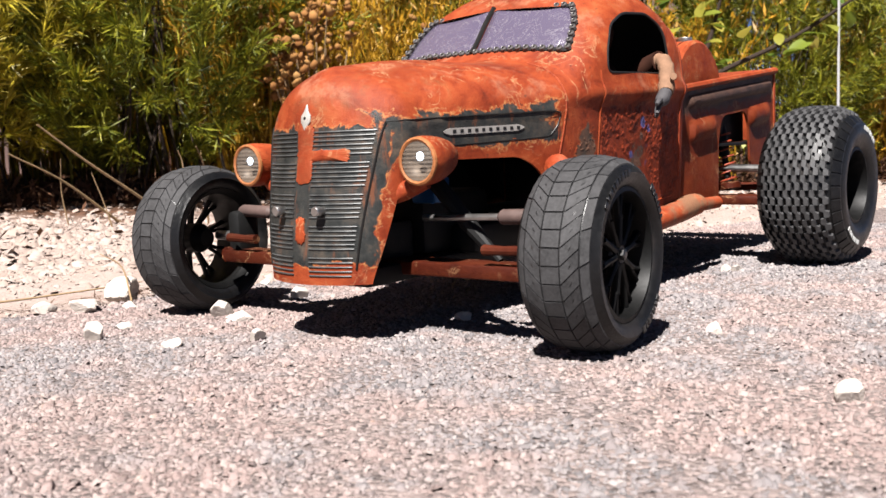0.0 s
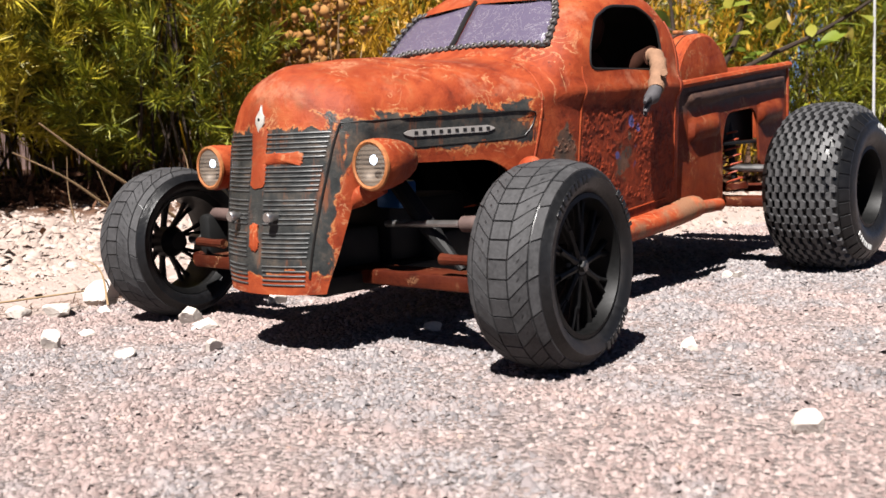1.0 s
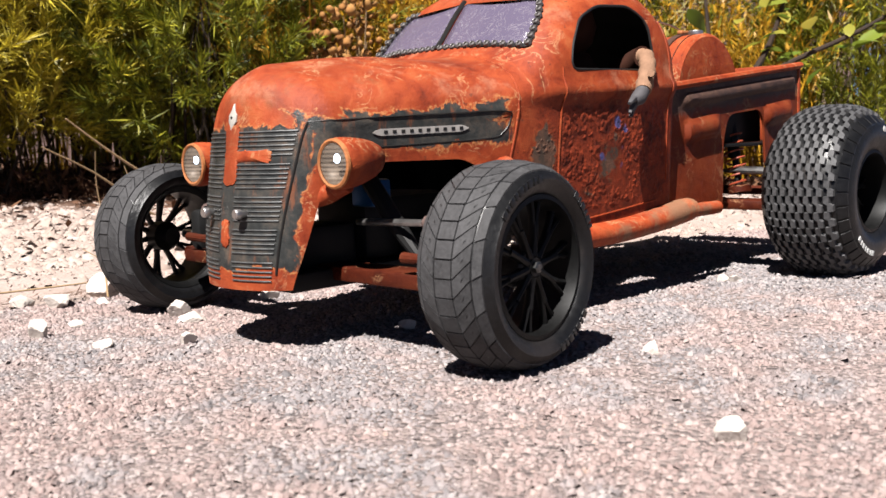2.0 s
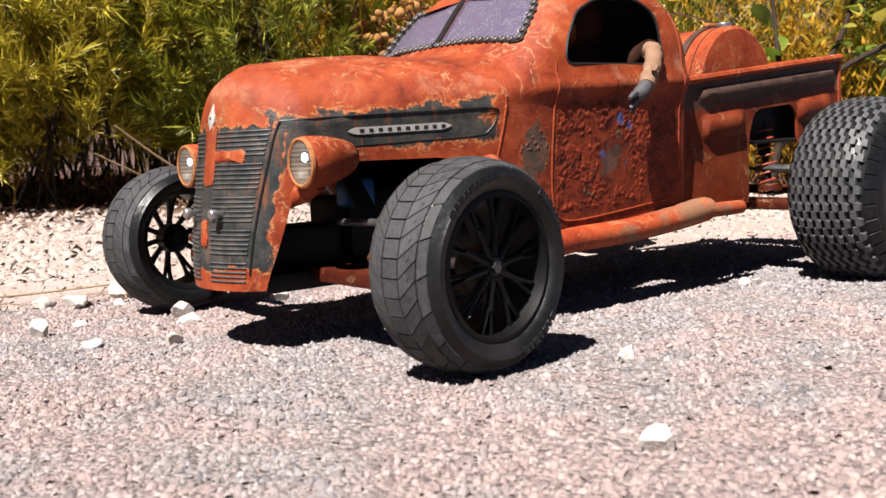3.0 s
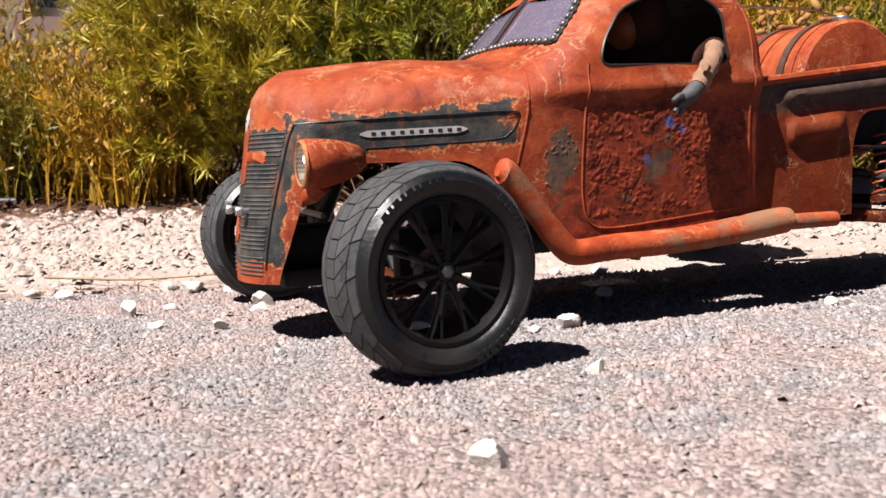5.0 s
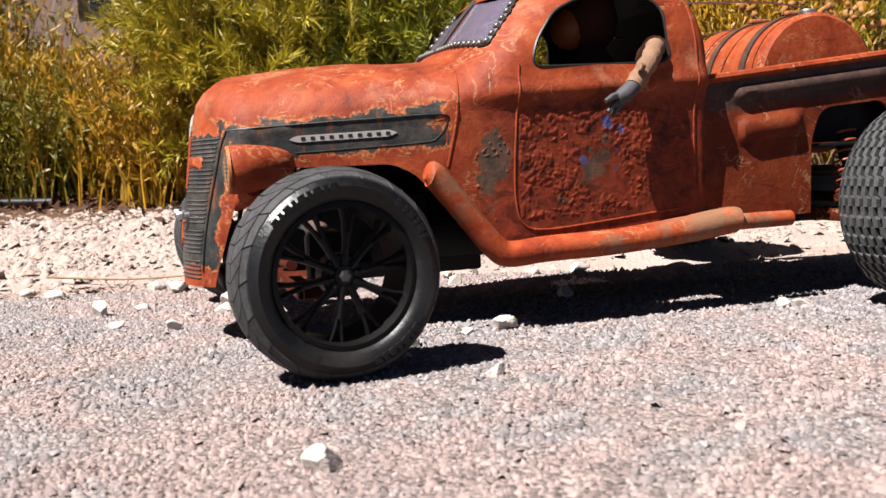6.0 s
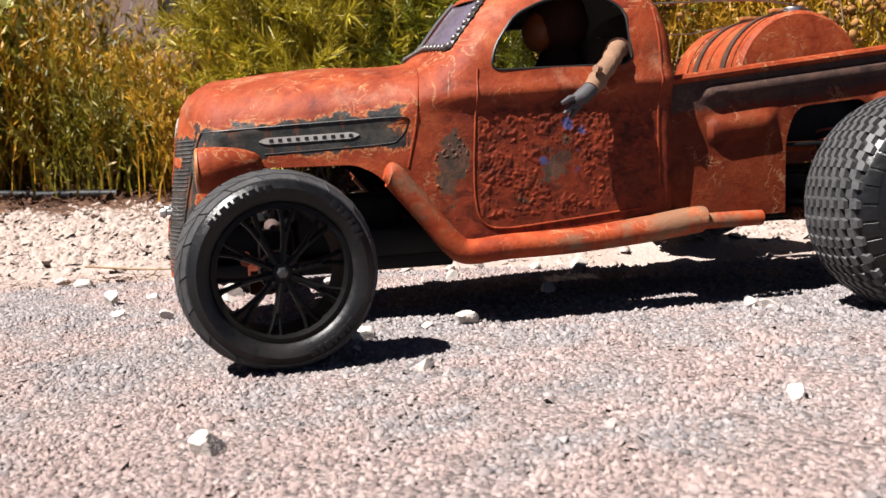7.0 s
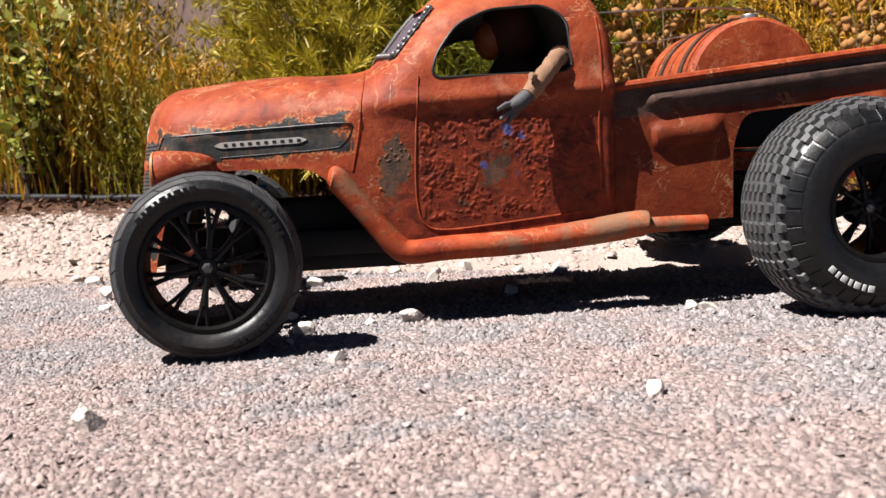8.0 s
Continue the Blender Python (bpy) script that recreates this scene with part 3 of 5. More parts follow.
def rounded(points, r, seg=5):
    """An outline with its corners rounded."""
    out, n = [], len(points)
    for i in range(n):
        a, b, c = (Vector(points[(i + k) % n]) for k in (-1, 0, 1))
        ra = min(r, (a - b).length * 0.45, (c - b).length * 0.45)
        p, q = b + (a - b).normalized() * ra, b + (c - b).normalized() * ra
        for s in range(seg + 1):
            t = s / seg
            out.append(tuple((1 - t) ** 2 * p + 2 * t * (1 - t) * b + t * t * q))
    return out


WINDOW = rounded([(0.1535, 0.1745), (0.1580, 0.191), (0.174, 0.212), (0.198, 0.2225), (0.238, 0.2245), (0.2535, 0.214), (0.2555, 0.180), (0.250, 0.1755)], 0.008)
SCREEN = [rounded([(s * 0.0018, 0.1975), (s * 0.045, 0.1950), (s * 0.081, 0.1915), (s * 0.0765, 0.214), (s * 0.068, 0.2275), (s * 0.0018, 0.231)], 0.003) for s in (1, -1)]


def make_body():
    u = np.linspace(0, 1, 26)
    xs = np.concatenate([-0.073 + 0.038 * u ** 2, np.arange(-0.031, 0.279, 0.004), 0.2785 + (TAIL - 0.2785) * (1 - (1 - np.linspace(0.05, 1, 14)) ** 2)])
    rows = []
    for x in xs:
        low = float(np.interp(x, [-0.073, 0.13, TAIL], [0.0395, 0.046, 0.060]))
        belt, top = body_belt(x), body_top(x)
        zs = list(np.linspace(low, belt, 30)) + [belt + (top - belt) * math.sin(a) ** (2 / 2.4) for a in np.linspace(0.06, math.pi / 2, 26)]
        half = [(x, -station_half(x, z), z) for z in zs]
        half[-1] = (x, 0.0, top)
        peak = 0.0035 * smooth_step(x, -0.066, -0.045) * smooth_step(x, 0.10, 0.04)
        half = [(a, b, c + peak * math.exp(-((b / 0.017) ** 2)) * (c > belt)) for a, b, c in half]
        half = [(a + lean_back(a, c), b, c) for a, b, c in half]
        rows.append(half + [(a, -b, c) for a, b, c in half[-2::-1]])
    b = Build().grid(rows)
    n = len(rows[0])
    b.add(rows[-1], [tuple(range(n))])
    ob = part("body", b, [RUST_BODY, PAN], TRUCK, "orange rusted shell with worn dark grey paint on the bonnet sides")
    s = ob.modifiers.new("thick", "SOLIDIFY")
    s.thickness, s.offset, s.material_offset = 0.0016, -1, 1
    me = bpy.data.meshes.new_from_object(ob.evaluated_get(bpy.context.evaluated_depsgraph_get()))
    ob.modifiers.clear()
    ob.data = me
    arch = rounded([(-0.0575, 0.030), (-0.0540, 0.048), (-0.0385, 0.099), (-0.030, 0.1165), (0.060, 0.1155), (0.0745, 0.108), (0.116, 0.058), (0.138, 0.030)], 0.006)
    cut(ob, [prism(arch, "y", -0.2, 0.2), prism(WINDOW, "y", -0.2, 0.2)] + [prism(o, "x", 0.08, 0.20) for o in SCREEN])
    return ob


BODY = make_body()


def screen_x(y, z):
    """Where the windscreen lies at (y, z)."""
    lo, hi = 0.100, 0.19
    for _ in range(40):
        mid = (lo + hi) / 2
        if body_half(mid, z) > abs(y) and body_top(mid) > z:
            hi = mid
        else:
            lo = mid
    return hi


def make_windscreen():
    for o in SCREEN:
        outer = np.array(o)
        mid_yz = outer.mean(0)
        rows = []
        for k in np.linspace(1.03, 0.0, 7):
            rows.append([(screen_x(*(mid_yz + (p - mid_yz) * k)) + 0.0008, *(mid_yz + (p - mid_yz) * k)) for p in outer])
        pane = Build().grid(rows, close_v=True)
        ob = part("windscreen", pane, [GLASS], TRUCK, "scratched violet-tinted windscreen pane")
        s = ob.modifiers.new("thick", "SOLIDIFY")
        s.thickness = 0.0006
    # outline of both panes together, with its rivets
    out = [p for p in SCREEN[0] if p[0] > 0.012]
    loop = [(y * 1.02 if abs(y) > 0.02 else y, z) for y, z in out]
    full = loop + [(-y, z) for y, z in reversed(loop)]
    pts = [Vector((screen_x(y, z) - 0.0006, y, z)) for y, z in full]
    pts.append(pts[0])
    trim = Build().tube(pts, 0.0019, 6, caps=False)
    mid = [Vector((screen_x(0, z) - 0.0006, 0, z)) for z in np.linspace(0.1955, 0.233, 6)]
    trim.tube(mid, 0.0020, 6)
    ob = part("windscreen_trim", trim, [DARK_TRIM], TRUCK, "black windscreen surround with studs")
    length = [0.0]
    for a, b in zip(pts, pts[1:]):
        length.append(length[-1] + (b - a).length)
    n = 60
    ring = Build().lathe([(0.0010, -0.0014), (0.0018, -0.0019), (0.0026, -0.0010), (0.0027, 0.0016)], 12, "x")
    ring.lathe([(0.0, -0.0020), (0.0008, -0.0019), (0.0011, -0.0008), (0.0011, 0.001)], 8, "x", mat=1)
    stud = ring.mesh("stud", [STUD, DARK_TRIM], 30)
    for i in range(n):
        d = length[-1] * i / n
        p = Vector([np.interp(d, length, [q[a] for q in pts]) for a in range(3)])
        s = new("stud", stud)
        s.parent = ob
        s.matrix_basis = Matrix.Translation(p) @ pose(0, 0, 0, 0, 48, 0) @ pose(-0.0016, 0, 0)


make_windscreen()


def side_line(points, side=-1, proud=0.0003):
    return [Vector((x, side * (body_half(x, z) + proud), z)) for x, z in points]


def bend(points, n=8):
    """A smooth line through points (Catmull-Rom)."""
    p = [np.array(q, float) for q in points]
    p = [2 * p[0] - p[1]] + p + [2 * p[-1] - p[-2]]
    out = []
    for i in range(1, len(p) - 2):
        for t in np.arange(n) / n:
            a, b, c, d = p[i - 1 : i + 3]
            out.append(0.5 * (2 * b + (c - a) * t + (2 * a - 5 * b + 4 * c - d) * t * t + (3 * b - a - 3 * c + d) * t ** 3))
    return [tuple(q) for q in out + [p[-2]]]


def make_body_details():
    for s in (-1, 1):
        ring = side_line(WINDOW + WINDOW[:1], s, -0.0004)
        part("window_trim", Build().tube(ring, 0.0011, 6, caps=False), [DARK_TRIM], TRUCK, "black window edge with worn silver")
        seams = [[(0.1445, 0.176), (0.1420, 0.150), (0.1395, 0.110), (0.1400, 0.085), (0.1450, 0.071), (0.160, 0.0665), (0.2, 0.069), (0.262, 0.0745)],
                 [(0.2760, 0.215), (0.2765, 0.170), (0.2740, 0.140), (0.2745, 0.090)],
                 [(0.1085, 0.183), (0.1035, 0.160), (0.1010, 0.140), (0.0950, 0.112)]]
        for line in seams:
            part("panel_seam", Build().tube(side_line(bend(line), s, 0.0001), 0.0008, 6), [RUST], TRUCK)
        line = [(-0.042, 0.1425), (0.0, 0.1440), (0.05, 0.1455), (0.092, 0.1460), (0.0955, 0.140), (0.090, 0.132), (0.080, 0.1285), (0.03, 0.1265), (0.0, 0.1255)]
        part("bonnet_seam", Build().tube(side_line(bend(line, 6), s, 0.0), 0.0005, 6), [DARK_TRIM], TRUCK, "thin dark bonnet panel line")
        # badge: a plate with small dark marks
        z0 = lambda x: 0.1345 + 0.020 * x
        plate = Build()
        xs = np.linspace(-0.0035, 0.0635, 24)
        rows = []
        for x in xs:
            e = min(1.0, min(x + 0.0035, 0.0635 - x) / 0.005 + 0.12)
            rows.append([(x, s * (body_half(x, z0(x)) + o), z0(x) + h * e * 0.0022) for h, o in ((-1, -0.0005), (-1, 0.0008), (1, 0.0008), (1, -0.0005))])
        plate.grid(rows, close_v=True)
        badge = part("badge", plate, [BADGE], TRUCK, "long silver badge with dark marks")
        for i in range(10):
            x = 0.0035 + i * 0.0059
            mark = Build()
            rows = [[(x + d, s * (body_half(x + d, z0(x)) + 0.0011), z0(x + d) + h * 0.0011) for h in (-1, 1)] for d in (0, 0.0027)]
            mark.grid(rows)
            part("mark", mark, [DARK_TRIM], badge)


make_body_details()


def make_crust():
    """Lumpy rust standing up from the door and the scuttle, as a skin that dips under the sheet where it is thin."""
    xs, zs = np.arange(0.104, 0.2725, 0.0006), np.arange(0.066, 0.154, 0.0006)
    for s in (-1, 1):
        verts, lift = [], []
        for x in xs:
            for z in zs:
                u, w = 0.83 * x + 0.56 * z, 0.83 * z - 0.56 * x + 0.004 * noise.noise((x * 60, z * 60, 4))
                n = 0.50 * noise.noise((u * 45, w * 45, 2.3)) + 0.40 * noise.noise((u * 150, w * 150, 5.4)) + 0.50 * noise.noise((u * 360, w * 390, 8.6))
                thick = smooth_step(n, 0.0 if x < 0.139 else -0.34, 0.50)
                thick *= smooth_step(abs(x - 0.1395), 0.0020, 0.0045) * smooth_step(abs(x - 0.274), 0.002, 0.006) * smooth_step(z, 0.0715 + 0.05 * max(x - 0.2, 0), 0.076 + 0.05 * max(x - 0.2, 0)) * smooth_step(z, 0.153, 0.144) * smooth_step(x, 0.106, 0.114)
                thick *= 1 - 0.75 * smooth_step(1 - ((x - 0.201) / 0.020) ** 2 - ((z - 0.106) / 0.019) ** 2, 0.0, 0.6)
                h = -0.0003 + thick * (0.0010 + 0.0003 * noise.noise((w * 640, u * 640, 1.7)))
                lift.append(h)
                verts.append((x, s * (body_half(x, z) + h), z))
        lift = np.array(lift).reshape(len(xs), len(zs))
        top = np.maximum.reduce([lift[:-1, :-1], lift[1:, :-1], lift[:-1, 1:], lift[1:, 1:]])
        a, b = np.nonzero(top > -0.0002)
        m = len(zs)
        f = np.stack([a * m + b, (a + 1) * m + b, (a + 1) * m + b + 1, a * m + b + 1], -1)
        ob = part("rust_crust", quick_mesh("rust_crust", verts, f, RUST_BODY, True), None, TRUCK, "crusty flaking rust on the door")
        ob["kind"] = "stuff"


def make_grille():
    rows = []
    z = 0.1375
    for group in (6, 6, 6, 6, 5):
        for _ in range(group):
            rows.append(z)
            z -= 0.00285
        z -= 0.0030
    for z in rows:
        wide = 0.049 - 0.012 * ((0.1375 - z) / 0.09) ** 0.9
        for s in (-1, 1):
            ys = np.linspace(0.0075, wide, 9)
            pts = [(front_x(y, z) - 0.0003, s * y, z) for y in ys]
            part("grille_bar", Build().tube(pts, 0.00058, 6), [BARS], TRUCK)
    for s in (-1, 1):
        line = [(front_x(y, z) - 0.0002, s * y, z) for y, z in [(0.0525 - 0.0125 * ((0.142 - z) / 0.09) ** 0.9, z) for z in np.linspace(0.142, 0.050, 16)]]
        part("grille_edge", Build().tube(line, 0.0008, 6), [DARK_TRIM], TRUCK, "raised rib beside the grille")
    # raised rusty cross and spot on the centre rib
    for y0, y1, z0, z1 in ((-0.0075, 0.0060, 0.1050, 0.1420), (-0.034, 0.002, 0.1185, 0.1265), (-0.0040, 0.0040, 0.066, 0.083)):
        b = Build()
        o = rounded([(y0, z0), (y1, z0), (y1, (z0 + z1) / 2), (y1, z1), ((y0 + y1) / 2, z1), (y0, z1), (y0, (z0 + z1) / 2)], 0.004, 5)
        c = np.mean(o, 0)
        r = random.Random(int(z0 * 1e4))
        o = [(y + r.uniform(-0.0008, 0.0008), z + r.uniform(-0.0008, 0.0008)) for y, z in o]
        b.grid([[(front_x(*(c + (np.array(p) - c) * k)) - h, *(c + (np.array(p) - c) * k)) for p in o] for k, h in ((1.0, -0.0005), (1.0, 0.0007), (0.9, 0.0011), (0.5, 0.0012), (0.0, 0.0012))], close_v=True)
        part("rust_patch", b, [RUST], TRUCK, "flaked orange rust patch on the grille")
    # emblem on the nose
    x = lambda y, z: front_x(max(abs(y), 0.0015), z) - 0.0002
    o = [(0, 0.0095), (0.002, 0.0045), (0.0042, 0.002), (0.0042, -0.002), (0.002, -0.0045), (0, -0.0085), (-0.002, -0.0045), (-0.0042, -0.002), (-0.0042, 0.002), (-0.002, 0.0045)]
    b = Build().grid([[(x(y * k, 0.1465 + z * k) - h, y * k, 0.1465 + z * k) for y, z in o] for k, h in ((1, -0.0015), (1, 0.0006), (0.8, 0.0011), (0.0, 0.0013))], close_v=True)
    emblem = part("emblem", b, [SILVER], TRUCK, "small silver diamond emblem")
    part("emblem_dot", Build().blob((x(0, 0.147) - 0.0013, 0, 0.147), (0.0006, 0.0012, 0.0012)), [DARK_TRIM], emblem)
    for y in (-0.0185, 0.0185):
        fx = front_x(y, 0.0875)
        knob = part("mounting_post", Build().lathe([(0.0, -0.0085), (0.0028, -0.0085), (0.0034, -0.0075), (0.0034, -0.0045), (0.0022, -0.004), (0.0022, 0.002)], 14, "x", (fx, y, 0.0875)), [STEEL], TRUCK, "round steel body post with pin hole")
        part("pin", Build().tube([(fx - 0.006, y - 0.0005, 0.0835), (fx - 0.006, y + 0.0005, 0.0915)], 0.0009, 6), [DARK_TRIM], knob)


make_grille()


def make_headlamp(s):
    y = s * 0.080
    prof = [(0.0146, -0.0445), (0.0152, -0.0425), (0.0152, -0.037), (0.0146, -0.030), (0.0132, -0.021), (0.0112, -0.013), (0.0088, -0.007), (0.0055, -0.003), (0.0, -0.0015)]
    b = Build()
    rows = []
    for r, a in prof:
        drift = max(0, a + 0.035) * 0.22
        rows.append([(a, y - s * drift + r * math.cos(t) * 0.95, 0.1170 + drift * 0.25 + r * math.sin(t) * 1.02) for t in np.arange(28) * math.pi / 14])
    b.grid(rows, close_v=True)
    pod = part("headlamp", b, [RUST], TRUCK, "rusty teardrop headlamp, lit")
    bowl = [(0.0128, -0.0447), (0.0120, -0.0425), (0.0095, -0.0390), (0.0055, -0.0365), (0.0, -0.0358)]
    part("reflector", Build().lathe(bowl, 28, "x", (0, y, 0.1170)), [BOWL], pod, "dull silver reflector")
    part("rim_ring", Build().lathe([(0.0124, -0.0457), (0.0136, -0.0464), (0.0149, -0.0458), (0.0152, -0.0443), (0.0140, -0.0436)], 28, "x", (0, y, 0.1170), closed=True), [plain_ring], pod, "tarnished brass lamp ring")
    lens = [(0.0126, -0.0453), (0.010, -0.0467), (0.007, -0.0477), (0.0035, -0.0483), (0.0, -0.0485)]
    part("lens", Build().lathe(lens, 28, "x", (0, y, 0.1170)), [LENS], pod, "clear ribbed lens")
    part("bulb", Build().blob((-0.0425, y, 0.1200), (0.0016, 0.0027, 0.0029), sub=2), [LED], pod, "white lit bulb")
    # stay below the lamp
    stay = Build().tube([(-0.030, y - s * 0.006, 0.104), (-0.034, s * 0.058, 0.098), (-0.040, s * 0.052, 0.092)], [0.0050, 0.0065, 0.0030], 16)
    part("lamp_stay", stay, [RUST], TRUCK, "rusty stay under the headlamp")


plain_ring = plain_material("tarnished_brass", (0.46, 0.17, 0.06), 0.55, 0.1, scale=260, spread=0.5)
for s in (-1, 1):
    make_headlamp(s)


def make_sill(s):
    y = s * 0.1005
    line = bend([(0.0770, 0.1085), (0.0830, 0.1065), (0.0930, 0.0945), (0.1080, 0.0755), (0.1220, 0.0580), (0.1330, 0.0520), (0.160, 0.0535), (0.21, 0.0545), (0.26, 0.0585), (0.300, 0.0630), (0.3085, 0.0625)], 6)
    n = len(line)
    r = [float(np.interp(i / (n - 1), [0, 0.06, 0.3, 0.5, 0.72, 0.86, 0.95, 1], [0.004, 0.0088, 0.0082, 0.0088, 0.0090, 0.0100, 0.0095, 0.0050])) for i in range(n)]
    part("running_board", Build().tube([(x, y, z) for x, z in line], r, 16, flat=1.15), [RUST_BOARD], TRUCK, "swept rusty wing edge and running board")
    part("exhaust_pipe", Build().tube([(0.300, y, 0.0615), (0.330, y, 0.0617), (0.353, y, 0.0616), (0.3535, y, 0.0616), (0.340, y, 0.0616)], [0.0058, 0.0058, 0.0056, 0.0044, 0.0044], 16), [RUST_BOARD], TRUCK, "short rusty side exhaust")


for s in (-1, 1):
    make_sill(s)


def rail_z(x):
    return 0.1645 + 0.098 * (x - 0.30)


def make_bed(s):
    """One side of the load bed, pressed with ribs and pierced for the axle."""
    xs, vs = np.linspace(0.286, 0.52, 70), np.linspace(0, 1, 44)
    rows = []
    for x in xs:
        row = []
        for v in vs:
            z = 0.058 + (rail_z(x) - 0.058) * v
            out = 0.0905
            # upper rib
            u = (z - (0.1535 + 0.095 * (x - 0.313))) / 0.0065
            out += 0.0042 * smooth_step(x, 0.311, 0.319) * smooth_step(x, 0.512, 0.504) * (1 - min(abs(u), 1) ** 3 if u < 0 else max(0, 1 - (u / 0.55) ** 2))
            # two short pods
            for a, b in ((0.316, 0.374), (0.452, 0.508)):
                u = (z - (0.1270 + 0.09 * (x - 0.32))) / 0.0095
                side = smooth_step(x, a, a + 0.005) * smooth_step(x, b, b - 0.012)
                out += 0.0055 * side * max(0, 1 - abs(u) ** 2.6)
            row.append((x, s * out, z))
        rows.append(row)
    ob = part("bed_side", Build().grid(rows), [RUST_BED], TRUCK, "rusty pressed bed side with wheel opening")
    m = ob.modifiers.new("thick", "SOLIDIFY")
    m.thickness, m.offset = 0.0022, 0
    me = bpy.data.meshes.new_from_object(ob.evaluated_get(bpy.context.evaluated_depsgraph_get()))
    ob.modifiers.clear()
    ob.data = me
    hole = rounded([(0.3770, 0.030), (0.3790, 0.118), (0.3880, 0.1405), (0.443, 0.1450), (0.4520, 0.133), (0.4560, 0.090), (0.475, 0.088), (0.54, 0.098), (0.54, 0.03)], 0.010)
    low = [(0.27, 0.04), (0.27, 0.0615), (0.374, 0.0632), (0.40, 0.0632), (0.40, 0.04)]
    cut(ob, [prism(hole, "y", -0.2, 0.2), prism(low, "y", -0.2, 0.2)])
    part("bed_rail", Build().tube([(x, s * 0.0915, rail_z(x)) for x in np.linspace(0.287, 0.523, 12)], 0.0034, 8, flat=1.25), [RUST], TRUCK)


for s in (-1, 1):
    make_bed(s)
part("bed_floor", Build().box((0.2925, -0.089, 0.1115), (0.5165, 0.089, 0.1145), 0.0008), [PAN], TRUCK, "black bed floor")
# added black panels stand in for the shade inside the wheel openings
for s in (-1, 1):
    part("wheel_well", Build().box((0.366, min(s * 0.076, s * 0.0795), 0.1150), (0.468, max(s * 0.076, s * 0.0795), 0.1560), 0.0008), [PAN], TRUCK, "added black panel behind the wheel opening, in place of shade")
part("tailgate", Build().box((0.518, -0.093, 0.115), (0.5225, 0.093, rail_z(0.52) + 0.002), 0.001), [RUST], TRUCK)
part("bed_front", Build().box((0.2885, -0.0895, 0.060), (0.2915, 0.0895, 0.160), 0.0008), [RUST_DARK], TRUCK)


def make_tank():
    cx, cz, r = 0.413, 0.1610, 0.0545
    prof = [(0.0, -0.0585), (0.040, -0.0585), (r - 0.003, -0.0580), (r, -0.0555), (r, 0.0555), (r - 0.003, 0.0580), (0.040, 0.0585), (0.0, 0.0585)]
    tank = part("fuel_tank", Build().lathe(prof, 64, "y", (cx, 0, cz)), [RUST], TRUCK, "rusty drum tank lying across the bed")
    def hoop(y0, y1, lift, mat, label):
        b = Build()
        rows = []
        for a in np.linspace(-0.3, math.pi + 0.3, 40):
            rows.append([(cx - (r + o) * math.cos(a), y, cz + (r + o) * math.sin(a)) for y, o in ((y0, -0.0005), (y0, lift), (y1, lift), (y1, -0.0005))])
        part(label.split(" ")[-1], b.grid(rows, close_v=True), [mat], tank, label)
    hoop(-0.0375, -0.0300, 0.0016, LEATHER, "dark leather strap")
    hoop(0.0100, 0.0170, 0.0016, LEATHER, "dark leather strap")
    hoop(-0.0475, -0.0468, 0.0005, DARK_TRIM, "dark welded seam")
    hoop(0.0300, 0.0306, 0.0005, DARK_TRIM, "dark welded seam")
    for y in (-0.034, 0.0135):
        part("buckle", Build().box((cx - 0.012, y - 0.0028, cz + r + 0.0008), (cx + 0.006, y + 0.0028, cz + r + 0.0042), 0.001), [plain_ring], tank, "worn brass buckle")
    part("filler_cap", Build().lathe([(0.0, 0.0040), (0.0062, 0.0038), (0.0068, 0.0030), (0.0068, -0.002)], 18, "z", (cx + 0.002, -0.0425, cz + r)), [STEEL], tank, "dull steel filler cap")
    hook = [(cx + 0.026, -0.020, cz + 0.040), (cx + 0.030, -0.020, cz + 0.0475), (cx + 0.044, -0.020, cz + 0.0475), (cx + 0.046, -0.020, cz + 0.036), (cx + 0.042, -0.020, cz + 0.028)]
    part("handle", Build().tube(hook, 0.0012, 6), [STEEL], tank, "bent steel wire handle")
    part("outlet", Build().lathe([(0.0, 0.067), (0.014, 0.066), (0.018, 0.062), (0.018, 0.040)], 20, "x", (cx - 0.005, 0.03, cz)), [RUST], tank)


make_tank()
aerial = bend([(0.276, -0.020, 0.2265), (0.33, -0.018, 0.2285), (0.40, -0.012, 0.2295), (0.445, -0.008, 0.224), (0.462, -0.006, 0.214)], 6)
part("aerial", Build().tube(aerial, 0.0008, 6), [STEEL], TRUCK, "thin grey wire aerial above the tank")
part("aerial", Build().tube([(0.278, 0.02, 0.207), (0.36, 0.022, 0.208), (0.41, 0.024, 0.2155)], 0.0006, 6), [STEEL], TRUCK, "thin grey wire aerial above the tank")


# ---- wheels ----
def tyre_radius(v, R, hw, round_):
    """Radius of the tread face at v across it."""
    return R - round_ * abs(v / hw) ** 3.2


def add_block(b, poly, R, hw, round_, base, height, shrink):
    """A raised tread block over a polygon of (angle, across)."""
    c = np.mean(poly, 0)
    ring = []
    for k, h in ((1.0, base), (1.0 - shrink * 0.4, height * 0.8), (1.0 - shrink, height)):
        row = []
        for p in poly:
            a, v = c + (np.array(p) - c) * k
            r = tyre_radius(v, R, hw, round_) + h
            row.append((r * math.cos(a), v, r * math.sin(a)))
        ring.append(row)
    n = len(poly)
    o = len(b.v)
    b.grid(ring, close_v=True)
    b.f.append(tuple(o + 2 * n + i for i in range(n)))
    b.m.append(0)


